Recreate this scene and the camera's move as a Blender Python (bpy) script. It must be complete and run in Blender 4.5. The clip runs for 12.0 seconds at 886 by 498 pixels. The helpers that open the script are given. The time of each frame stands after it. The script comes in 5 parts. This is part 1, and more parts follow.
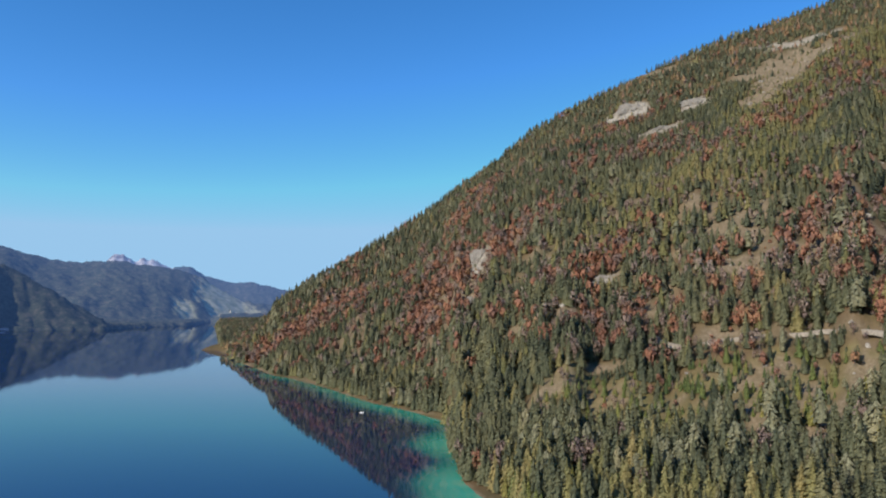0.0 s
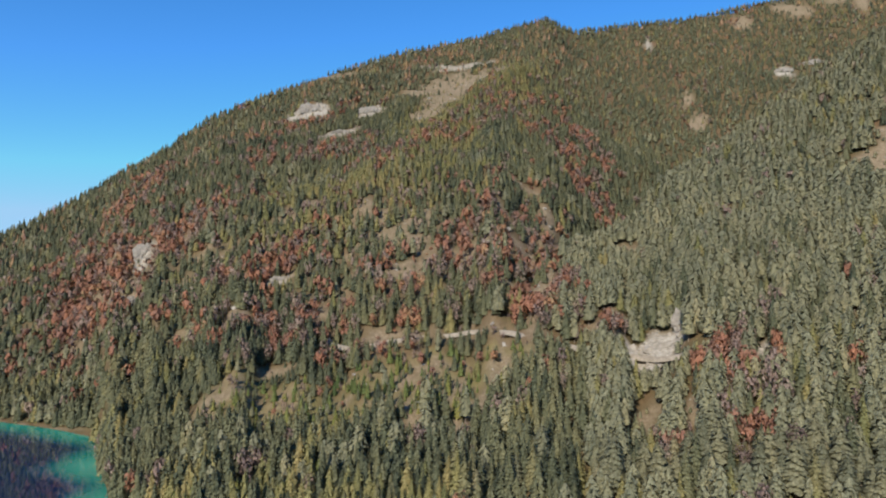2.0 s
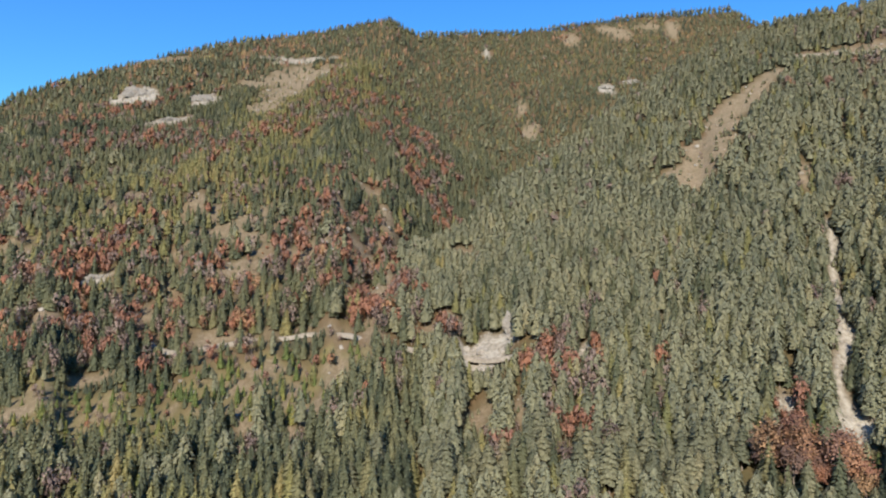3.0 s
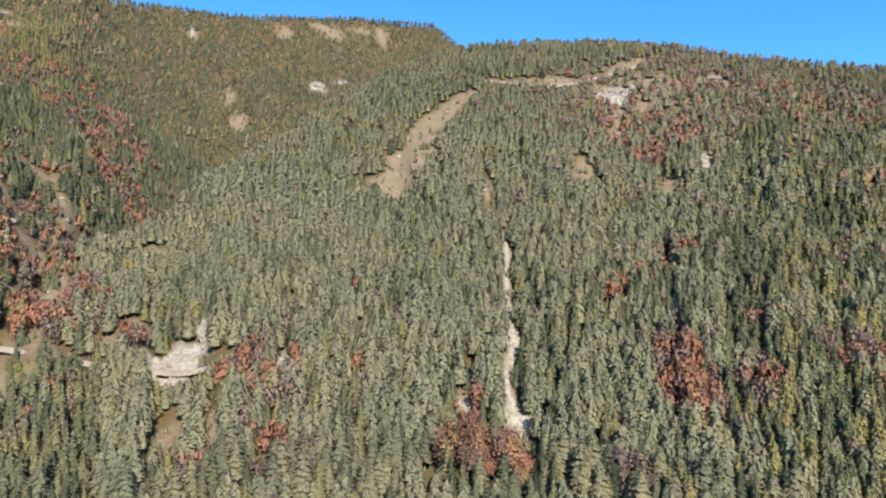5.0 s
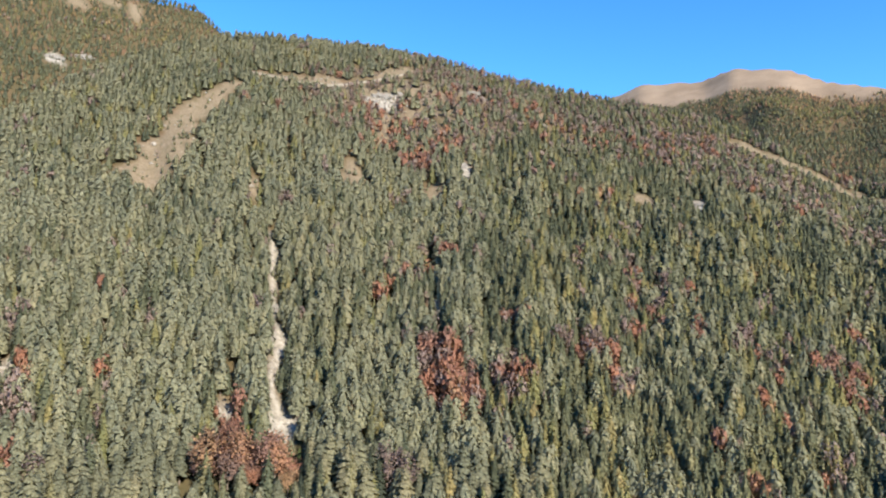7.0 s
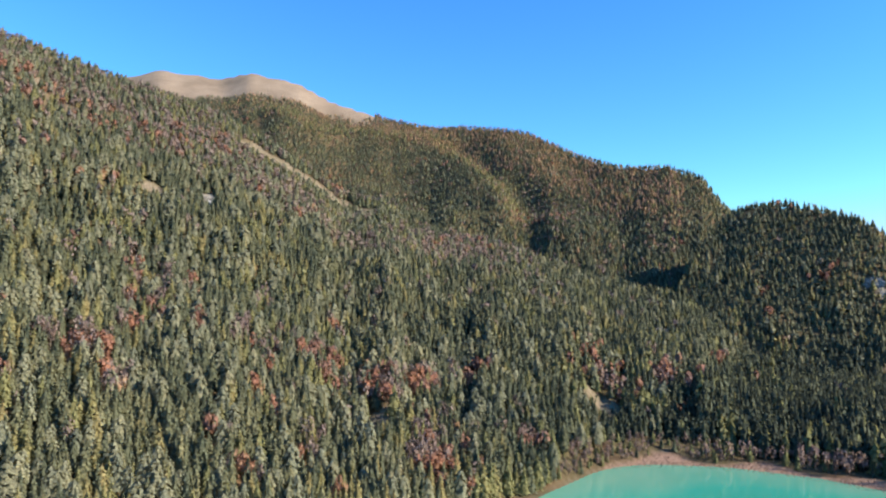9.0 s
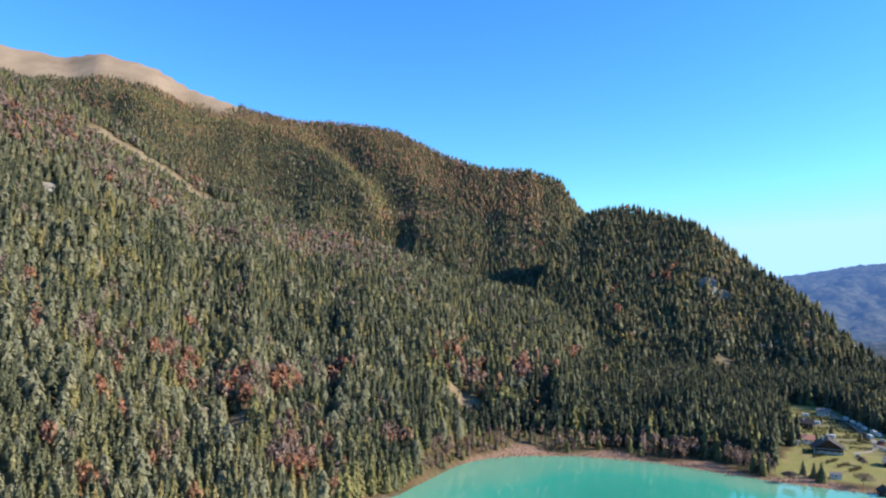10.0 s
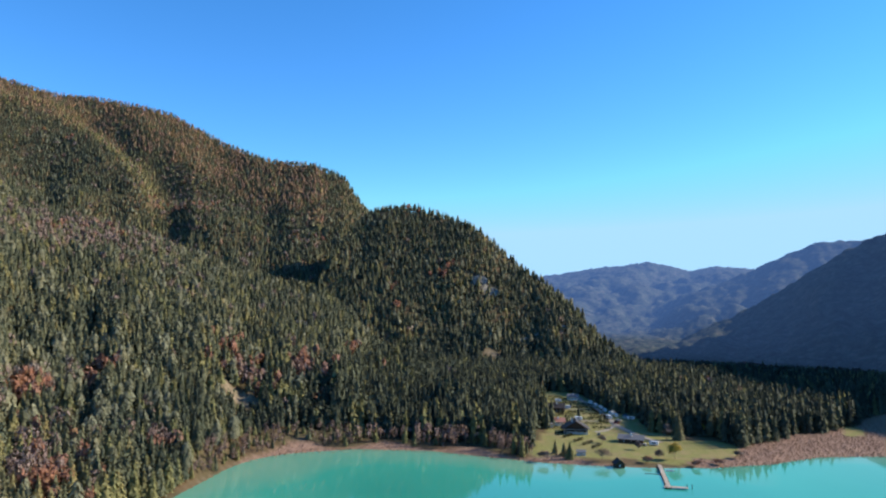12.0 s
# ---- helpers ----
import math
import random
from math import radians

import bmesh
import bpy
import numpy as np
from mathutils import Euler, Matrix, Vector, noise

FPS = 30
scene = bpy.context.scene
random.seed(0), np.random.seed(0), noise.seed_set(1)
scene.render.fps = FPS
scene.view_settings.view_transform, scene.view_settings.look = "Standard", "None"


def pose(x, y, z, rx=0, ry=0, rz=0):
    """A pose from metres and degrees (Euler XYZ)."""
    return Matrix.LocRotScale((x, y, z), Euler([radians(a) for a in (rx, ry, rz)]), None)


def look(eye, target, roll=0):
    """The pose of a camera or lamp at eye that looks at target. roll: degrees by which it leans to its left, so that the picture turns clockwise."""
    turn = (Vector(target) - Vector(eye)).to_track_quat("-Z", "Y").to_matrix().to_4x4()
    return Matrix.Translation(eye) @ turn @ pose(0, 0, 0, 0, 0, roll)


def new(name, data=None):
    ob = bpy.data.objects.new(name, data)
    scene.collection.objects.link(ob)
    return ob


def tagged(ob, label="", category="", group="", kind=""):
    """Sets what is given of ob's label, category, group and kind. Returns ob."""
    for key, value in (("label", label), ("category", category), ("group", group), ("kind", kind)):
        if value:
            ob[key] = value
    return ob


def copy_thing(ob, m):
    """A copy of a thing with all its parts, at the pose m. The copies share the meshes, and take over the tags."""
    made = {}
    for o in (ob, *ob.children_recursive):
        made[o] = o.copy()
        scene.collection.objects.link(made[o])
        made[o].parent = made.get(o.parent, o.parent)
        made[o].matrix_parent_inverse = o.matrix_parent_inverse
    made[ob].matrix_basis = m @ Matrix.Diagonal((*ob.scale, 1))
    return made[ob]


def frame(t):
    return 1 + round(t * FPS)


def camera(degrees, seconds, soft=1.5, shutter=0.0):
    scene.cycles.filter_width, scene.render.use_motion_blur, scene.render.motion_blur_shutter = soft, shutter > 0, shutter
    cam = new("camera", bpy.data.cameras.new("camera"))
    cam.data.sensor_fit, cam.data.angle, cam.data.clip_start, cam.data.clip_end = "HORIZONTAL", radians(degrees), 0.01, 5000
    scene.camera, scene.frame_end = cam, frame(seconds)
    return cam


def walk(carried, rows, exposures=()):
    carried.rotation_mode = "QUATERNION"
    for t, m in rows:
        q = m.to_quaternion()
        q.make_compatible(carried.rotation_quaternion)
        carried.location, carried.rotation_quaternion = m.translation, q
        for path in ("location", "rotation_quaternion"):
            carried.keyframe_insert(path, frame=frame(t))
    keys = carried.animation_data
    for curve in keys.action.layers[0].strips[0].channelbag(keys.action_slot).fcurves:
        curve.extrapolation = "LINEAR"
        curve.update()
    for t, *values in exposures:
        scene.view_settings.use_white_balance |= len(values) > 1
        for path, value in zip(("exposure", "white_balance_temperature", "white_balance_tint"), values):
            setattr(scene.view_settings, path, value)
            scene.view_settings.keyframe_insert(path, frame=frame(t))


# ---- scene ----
# ================= camera =================
cam = camera(64.7, 12.0, soft=2.15)


def bearing(t, deg, up, roll, x, y, z):
    """A row of the flight: compass bearing, tilt above level, roll, place."""
    return (t, pose(x, y, z, 90 + up, 0, -deg) @ pose(0, 0, 0, 0, 0, roll))


FLIGHT = [
    (0.0, -67.11, 4.95, 0.92, -0.5, -5.1, 74.1),
    (0.5, -60.73, 4.92, 0.81, -0.6, -4.3, 75.4),
    (1.0, -54.14, 4.88, 0.82, -1.0, -3.8, 76.8),
    (1.5, -47.52, 4.84, 0.70, -1.3, -3.4, 78.1),
    (2.0, -41.04, 4.77, 0.67, -1.6, -2.9, 79.6),
    (2.5, -34.63, 4.72, 0.70, -1.9, -2.7, 81.0),
    (3.0, -27.86, 4.66, 0.74, -2.0, -2.6, 82.5),
    (3.5, -21.43, 4.67, 0.81, -2.0, -2.8, 83.7),
    (3.7, -18.94, 4.66, 0.77, -1.9, -2.8, 84.2),
    (5.3, -1.54, 4.31, 0.63, 0.2, -0.4, 90.0),
    (5.5, 0.00, 4.37, 0.64, -0.0, 0.0, 90.0),
    (6.0, 3.47, 4.46, 0.64, -0.8, 0.9, 89.9),
    (6.5, 7.97, 4.53, 0.70, -1.7, 1.4, 89.8),
    (7.0, 15.19, 4.58, 0.73, -3.1, 2.3, 89.5),
    (7.5, 26.89, 4.62, 0.68, -4.2, 2.5, 89.0),
    (7.7, 30.90, 4.63, 0.65, -4.5, 2.6, 88.8),
    (9.3, 57.67, 4.68, 0.85, -2.0, -2.5, 87.5),
    (9.5, 59.79, 4.67, 0.82, -2.1, -2.5, 87.6),
    (10.0, 64.76, 4.62, 0.82, -2.3, -2.2, 87.9),
    (10.5, 69.13, 4.61, 0.82, -2.9, -2.1, 88.0),
    (11.0, 73.53, 4.57, 0.85, -3.4, -1.9, 88.2),
    (11.5, 78.07, 4.56, 0.92, -3.9, -2.0, 88.0),
    (12.0, 82.51, 4.58, 0.97, -4.2, -2.2, 87.6),
]
walk(cam, [bearing(*r) for r in FLIGHT], [(0, 0.14), (1.5, 0.2), (3.5, 0.62), (6.5, 0.9), (9.5, 0.93), (12, 0.58)])

# ================= daylight =================
SUN_BEARING, SUN_UP = 161.0, 30.5
world = bpy.data.worlds.new("world")
scene.world = world
world.use_nodes = True
wn = world.node_tree.nodes
sky = wn.new("ShaderNodeTexSky")
sky.sky_type = "NISHITA"
sky.sun_disc = False
sky.sun_elevation, sky.sun_rotation = radians(SUN_UP), radians(SUN_BEARING)
sky.altitude, sky.air_density, sky.dust_density, sky.ozone_density = 4200, 1.0, 0.0, 2.4
deep = wn.new("ShaderNodeHueSaturation")
deep.inputs["Saturation"].default_value, deep.inputs["Value"].default_value = 1.27, 1.5
wn["Background"].inputs["Strength"].default_value = 0.145
world.node_tree.links.new(sky.outputs[0], deep.inputs["Color"])
veil = wn.new("ShaderNodeMix")
veil.data_type, veil.blend_type = "RGBA", "DARKEN"
veil.inputs[0].default_value, veil.inputs[7].default_value = 1.0, (2.0, 3.55, 5.2, 1)
world.node_tree.links.new(deep.outputs[0], veil.inputs[6])
world.node_tree.links.new(veil.outputs[2], wn["Background"].inputs["Color"])
sun = new("sun", bpy.data.lights.new("sun", "SUN"))
sun.data.energy, sun.data.angle, sun.data.color = 5.0, radians(0.5), (1.0, 0.905, 0.75)
sd = Vector((math.sin(radians(SUN_BEARING)) * math.cos(radians(SUN_UP)), math.cos(radians(SUN_BEARING)) * math.cos(radians(SUN_UP)), math.sin(radians(SUN_UP))))
sun.matrix_world = look(sd * 3000, (0, 0, 0))

# ================= relief of the land =================
# Bearing (degrees) and distance (m) are taken from the middle of the flight, over the lake.


def curve(rows, col):
    a = np.array([(r[0], r[col]) for r in rows], float)
    return lambda az: np.interp(az, a[:, 0], a[:, 1])


def hashed(ix, iy, seed):
    h = np.sin(ix * 127.1 + iy * 311.7 + seed * 74.7) * 43758.5453
    return h - np.floor(h)


def value_noise(x, y, seed=0.0):
    ix, iy = np.floor(x), np.floor(y)
    fx, fy = x - ix, y - iy
    fx, fy = fx * fx * (3 - 2 * fx), fy * fy * (3 - 2 * fy)
    a, b = hashed(ix, iy, seed), hashed(ix + 1, iy, seed)
    c, d = hashed(ix, iy + 1, seed), hashed(ix + 1, iy + 1, seed)
    return (a + (b - a) * fx) * (1 - fy) + (c + (d - c) * fx) * fy


def fbm(x, y, octaves=4, seed=0.0):
    total, amp = 0.0, 0.5
    for k in range(octaves):
        total = total + amp * (value_noise(x * 2**k, y * 2**k, seed + k) - 0.5) * 2
        amp *= 0.5
    return total


# shoreline: bearing, distance
SHORE = [(-180, 620), (-140, 800), (-120, 1100), (-105, 1900), (-99, 2150), (-93, 2230), (-91, 2450), (-87, 2700), (-85.6, 3200), (-85.2, 3450), (-84.7, 1250), (-83.8, 1000), (-81, 790), (-78.4, 726),
         (-75.7, 628), (-73, 555), (-69.8, 511), (-67.4, 482), (-66.9, 372), (-66.3, 311), (-64.8, 284), (-60, 258), (-50, 232), (-40, 212), (-20, 205), (0, 205),
         (20, 212), (40, 250), (55, 300), (61.6, 328), (64.4, 362), (66, 385), (68, 408), (71, 420), (76, 428), (82, 424), (86, 412), (91, 402), (95, 401), (100, 407),
         (104, 420), (108, 446), (111, 483), (115, 510), (125, 560), (140, 600), (180, 620)]
shore_at = curve(SHORE, 1)
# western massif: bearing, foot, crest distance, crest height, steepening
WEST = [(-88, 1250, 1300, -25, 1), (-84.7, 1240, 1275, 6, 1), (-83.7, 1000, 1235, 18, 1.0), (-79.1, 740, 1150, 88, 1.0), (-73.8, 575, 1080, 146, 1.05), (-69.4, 505, 1030, 198, 1.08),
        (-67.2, 470, 1015, 225, 1.08), (-66.4, 330, 1010, 235, 1.12), (-64, 290, 1000, 262, 1.12), (-60.2, 258, 1000, 318, 1.15), (-56.7, 248, 1010, 356, 1.2), (-51.7, 236, 1030, 404, 1.22),
        (-45.2, 222, 1080, 464, 1.22), (-37.3, 210, 1130, 519, 1.22), (-32.8, 206, 1150, 552, 1.3), (-30.6, 206, 1200, 545, 1.42), (-26.3, 205, 1300, 592, 1.55), (-21.8, 205, 1380, 624, 1.62),
        (-12, 205, 1430, 664, 1.7), (-5.3, 205, 1420, 652, 1.8), (0, 205, 1300, 500, 1.9), (10, 205, 1200, 300, 1.6), (20, 205, 1000, 100, 2)]
# middle shoulder with the forest road on top
MIDDLE = [(-60, 300, 330, -20, 1), (-40, 212, 330, 30, 1), (-34, 208, 395, 82, 1.0), (-31.8, 206, 430, 105, 1.0), (-27.4, 205, 485, 130, 1.0), (-20.1, 205, 560, 187, 1.0), (-14.9, 205, 620, 240, 1.0),
          (-8.9, 205, 690, 308, 1.02), (-2.1, 205, 740, 354, 1.02), (4, 206, 760, 364, 1.02), (9, 207, 765, 363, 1.02), (14.5, 210, 765, 351, 1.02), (20, 212, 765, 330, 1.02),
          (26.9, 222, 780, 310, 1.02), (30.6, 230, 790, 303, 1.02), (36, 242, 800, 284, 1.02), (40.5, 252, 800, 250, 1.0), (45.4, 268, 800, 204, 1.0), (49.6, 282, 800, 192, 1.0),
          (53.7, 296, 800, 158, 1.0), (57.5, 315, 790, 150, 1.0), (63, 350, 780, 122, 1.0), (66, 392, 775, 108, 1.0), (69.8, 422, 770, 95, 1.0), (73, 432, 750, 84, 1.0), (78, 450, 720, 40, 1.0), (84, 470, 700, 8, 1.0), (90, 500, 700, -10, 1)]
# eastern range with the bald top
EAST = [(10, 900, 2500, 560, 1.1), (20, 900, 2450, 640, 1.1), (31, 900, 2350, 803, 1.1), (35.8, 900, 2300, 783, 1.1), (37.8, 900, 2250, 797, 1.1), (41.7, 900, 2200, 760, 1.1), (44.4, 900, 2120, 685, 1.1), (49, 900, 2020, 612, 1.1),
        (53, 900, 1940, 568, 1.15), (56.6, 900, 1880, 556, 1.2), (60.6, 910, 1800, 520, 1.25), (64.9, 920, 1700, 434, 1.25), (68.4, 930, 1600, 384, 1.25), (72, 940, 1560, 372, 1.3), (74.3, 945, 1540, 344, 1.35),
        (76.1, 950, 1500, 270, 1.4), (80, 950, 1500, 210, 1.4), (86, 950, 1500, 120, 1.4), (94, 950, 1500, -10, 1)]
# the dark wooded head in front of it
HEAD = [(65, 960, 1000, -25, 1), (67, 950, 1000, 20, 1), (70, 940, 1010, 62, 0.95), (72.3, 930, 1030, 105, 0.9), (73.6, 910, 1090, 165, 0.9), (74.8, 900, 1150, 215, 0.9), (76.1, 895, 1200, 244, 0.92), (80.3, 890, 1210, 240, 0.95), (83.2, 890, 1190, 222, 0.95), (85.6, 890, 1170, 198, 0.95),
        (87.9, 890, 1165, 158, 0.95), (89.7, 890, 1130, 123, 1), (90.9, 890, 1110, 110, 1), (92.5, 890, 1100, 82, 1), (94.7, 890, 1080, 50, 1), (96.9, 890, 1060, 20, 1), (99, 900, 1000, -20, 1)]
# the hills that close the valley: bearing, foot, crest distance, crest height
FAR_HILLS = [(86, 2200, 3600, 190, 1), (91, 2200, 3900, 250, 1), (94.7, 2300, 3900, 290, 1), (99, 2400, 3900, 330, 1), (102, 2300, 3900, 282, 1), (104, 2300, 3900, 306, 1), (106.4, 2200, 3900, 290, 1), (110.8, 2000, 3700, 300, 1), (120, 1800, 3200, 420, 1), (130, 1800, 3000, 200, 1)]
NEAR_HILL = [(94, 2300, 2700, -30, 1), (96, 2200, 2800, 12, 1), (98.2, 2150, 2800, 46, 1), (101.1, 2100, 2800, 123, 1), (105.2, 2050, 2800, 199, 1), (108.3, 2000, 2800, 270, 1), (110.9, 2000, 2800, 327, 1), (113.4, 2000, 2800, 330, 1), (120, 1900, 2700, 360, 1), (150, 1500, 2300, 370, 1)]
# past bearing 115 the south hill is unseen, raised to shade the valley
SOUTH_HILL = [(96, 1500, 1900, -60, 1), (100.4, 1480, 1950, -38, 1), (101.5, 1470, 1950, 5, 1), (103.1, 1450, 1950, 32, 1), (105.1, 1400, 1950, 62, 1), (109, 1300, 1950, 148, 1), (112.65, 1250, 1950, 230, 1), (115, 1200, 1950, 266, 1), (118, 1150, 1950, 380, 1), (125, 1000, 1850, 640, 1),
              (140, 700, 1550, 640, 1), (180, 640, 1300, 520, 1)]
SOUTH_WEST = [(-180, 640, 1300, 520, 1), (-150, 760, 1250, 400, 1), (-125, 1100, 1600, 330, 1), (-105, 1950, 2320, 250, 1), (-99.3, 2180, 2420, 176, 1), (-96.2, 2230, 2400, 104, 1), (-92.8, 2250, 2330, 16, 1), (-91, 2240, 2300, -25, 1)]
WEST_HILLS = [(-120, 2600, 3900, 420, 1), (-99.4, 2700, 3900, 330, 1), (-96.4, 2950, 3900, 279, 1), (-94.5, 3000, 3900, 272, 1), (-92.4, 3050, 3900, 284, 1), (-88.7, 3150, 3900, 264, 1), (-87.2, 3250, 3900, 240, 1), (-86.1, 3350, 3900, 215, 1), (-84.3, 3500, 3900, 145, 1), (-83, 3600, 3900, 98, 1), (-80, 3700, 4000, 70, 1), (-76, 3700, 4100, 60, 1)]
SNOW_PEAKS = [(-99, 4300, 4750, 150, 1), (-94, 4300, 4750, 290, 1), (-92.95, 4300, 4750, 330, 1), (-92.4, 4300, 4750, 382, 1), (-92.1, 4300, 4750, 394, 1), (-91.4, 4300, 4750, 355, 1), (-90.8, 4300, 4750, 357, 1), (-90, 4300, 4750, 370, 1), (-88.8, 4300, 4750, 312, 1), (-87, 4300, 4750, 312, 1), (-86, 4300, 4750, 260, 1), (-85.2, 4300, 4750, 242, 1), (-83.9, 4300, 4750, 217, 1), (-82.5, 4300, 4750, 224, 1), (-81.3, 4300, 4750, 204, 1), (-79.8, 4300, 4750, 177, 1), (-76, 4300, 4750, 110, 1)]


def massif(rows, az, d, back=0.55, rough=0.0, seed=0.0, rise=0.0):
    """Height of a slope that climbs from its foot to its crest and falls behind it."""
    foot, crest, top, power = [curve(rows, k)(az) for k in (1, 2, 3, 4)]
    top = top + np.where(top > 60, rise, 0)
    s = (d - foot) / np.maximum(crest - foot, 1.0)
    sc = np.clip(s, 0, 1)
    z = np.where(top > 0, top * sc**power, top)
    z = np.where(s < 0, np.maximum((d - foot) * 0.08, -6), z)
    z = z - np.maximum(d - crest, 0) * back
    inside = (az >= rows[0][0]) & (az <= rows[-1][0])
    if rough:
        x, y = d * np.sin(np.radians(az)), d * np.cos(np.radians(az))
        fold = fbm(az / 3.1, d / 900, 3, seed) * 0.7 + fbm(x / 120, y / 120, 3, seed + 7) * 0.5
        z = z + rough * fold * np.clip(sc * 5, 0, 1) * np.clip((1 - sc) * 2.2, 0.02, 1)
    return np.where(inside, z, -60.0)


def polar(rows):
    """Places from bearings and distances."""
    return [(d * math.sin(radians(az)), d * math.cos(radians(az))) for az, d in rows]


# spur and gullies of the eastern range
EAST_SPUR = [(39.6, 1880), (43.3, 1800), (47.3, 1845), (52.4, 1805), (55.9, 1650), (58.7, 1485), (60.1, 1395)]
EAST_GULLY = polar([(55.2, 1790), (56.8, 1690), (59.6, 1560), (60.8, 1467), (61, 1350), (60.5, 1180), (60, 1000)])
HEAD_GULLY = polar([(75.2, 1230), (74.7, 1079), (73.6, 1021), (72, 950)])
SPUR = [(-452, 380), (-464, 443), (-491, 533), (-503, 621), (-518, 726)]
RAVINE = [(-33, 430), (-29, 560), (-24, 700), (-20, 860), (-16, 1050)]


def to_line(x, y, pts):
    """Distance from places to a line through pts."""
    best = np.full(np.shape(x), 1e9)
    for (ax, ay), (bx, by) in zip(pts[:-1], pts[1:]):
        ux, uy = bx - ax, by - ay
        k = np.clip(((x - ax) * ux + (y - ay) * uy) / (ux * ux + uy * uy), 0, 1)
        best = np.minimum(best, np.hypot(x - ax - k * ux, y - ay - k * uy))
    return best


def relief(x, y):
    d, az = np.hypot(x, y), np.degrees(np.arctan2(x, y))
    off = d - shore_at(az)
    floor = np.where(off < 0, np.maximum(off * 0.12, -7), np.minimum(off * 0.06, 1.2) + np.clip(off - 60, 0, 3000) * 0.012)
    # the valley falls away beyond the village
    floor = floor - np.clip(d - 950, 0, 1500) * 0.06 * np.clip((az - 94) / 3, 0, 1) * np.clip((125 - az) / 5, 0, 1)
    z = floor
    for rows, back, rough, seed, rise in ((WEST, 0.5, 34, 1, 13), (MIDDLE, 1.1, 22, 2, 9), (EAST, 0.5, 60, 3, 21), (HEAD, 0.6, 40, 13, 14), (FAR_HILLS, 0.3, 90, 4, 0), (NEAR_HILL, 0.4, 70, 5, 0), (SOUTH_HILL, 0.4, 40, 6, 0),
                                    (SOUTH_WEST, 0.4, 50, 8, 0), (WEST_HILLS, 0.5, 50, 9, 0), (SNOW_PEAKS, 0.5, 10, 11, 0)):
        z = np.maximum(z, massif(rows, az, d, back, rough, seed, rise))
    high = np.clip((z - 40) / 60, 0, 1)
    z = z + high * (24 * np.exp(-((to_line(x, y, polar(EAST_SPUR)) / 55) ** 2)) - 34 * np.exp(-((to_line(x, y, EAST_GULLY) / 48) ** 2)) - 26 * np.exp(-((to_line(x, y, HEAD_GULLY) / 42) ** 2)))
    cut = np.abs(az - np.interp(d, [r for _, r in RAVINE], [a for a, _ in RAVINE])) * d * 0.01745
    z = z - 34 * np.clip(1 - cut / 70, 0, 1) ** 1.5 * np.clip((d - 420) / 90, 0, 1) * np.clip((1100 - d) / 200, 0, 1)
    z = z + 17 * np.exp(-((to_line(x, y, SPUR) / 48) ** 2))
    return z + np.where(z > 3, fbm(x / 25, y / 25, 3, 20) * 1.2, 0)

# ================= materials =================


def material(name, rough=0.8, spec=0.3):
    m = bpy.data.materials.new(name)
    m.use_nodes = True
    b = m.node_tree.nodes["Principled BSDF"]
    b.inputs["Roughness"].default_value = rough
    b.inputs["Specular IOR Level"].default_value = spec
    return m, m.node_tree.nodes, m.node_tree.links, b


def ramp(nodes, links, source, stops):
    r = nodes.new("ShaderNodeValToRGB")
    while len(r.color_ramp.elements) < len(stops):
        r.color_ramp.elements.new(0.5)
    for e, (p, c) in zip(r.color_ramp.elements, stops):
        e.position, e.color = p, (*c, 1)
    links.new(source, r.inputs[0])
    return r.outputs[0]


def mix(nodes, links, fac, a, b, kind="MIX"):
    m = nodes.new("ShaderNodeMix")
    m.data_type, m.blend_type = "RGBA", kind
    for sock, v in ((m.inputs[0], fac), (m.inputs[6], a), (m.inputs[7], b)):
        if isinstance(v, bpy.types.NodeSocket):
            links.new(v, sock)
        else:
            sock.default_value = v if isinstance(v, float) else (*v, 1)
    return m.outputs[2]


def noise_tex(nodes, links, scale, detail=4, rough=0.6):
    c = nodes.new("ShaderNodeTexCoord")
    n = nodes.new("ShaderNodeTexNoise")
    n.inputs["Scale"].default_value, n.inputs["Detail"].default_value, n.inputs["Roughness"].default_value = scale, detail, rough
    links.new(c.outputs["Object"], n.inputs["Vector"])
    return n.outputs["Fac"]


def bump(nodes, links, bsdf, height, strength, distance):
    n = nodes.new("ShaderNodeBump")
    n.inputs["Strength"].default_value, n.inputs["Distance"].default_value = strength, distance
    links.new(height, n.inputs["Height"])
    links.new(n.outputs[0], bsdf.inputs["Normal"])


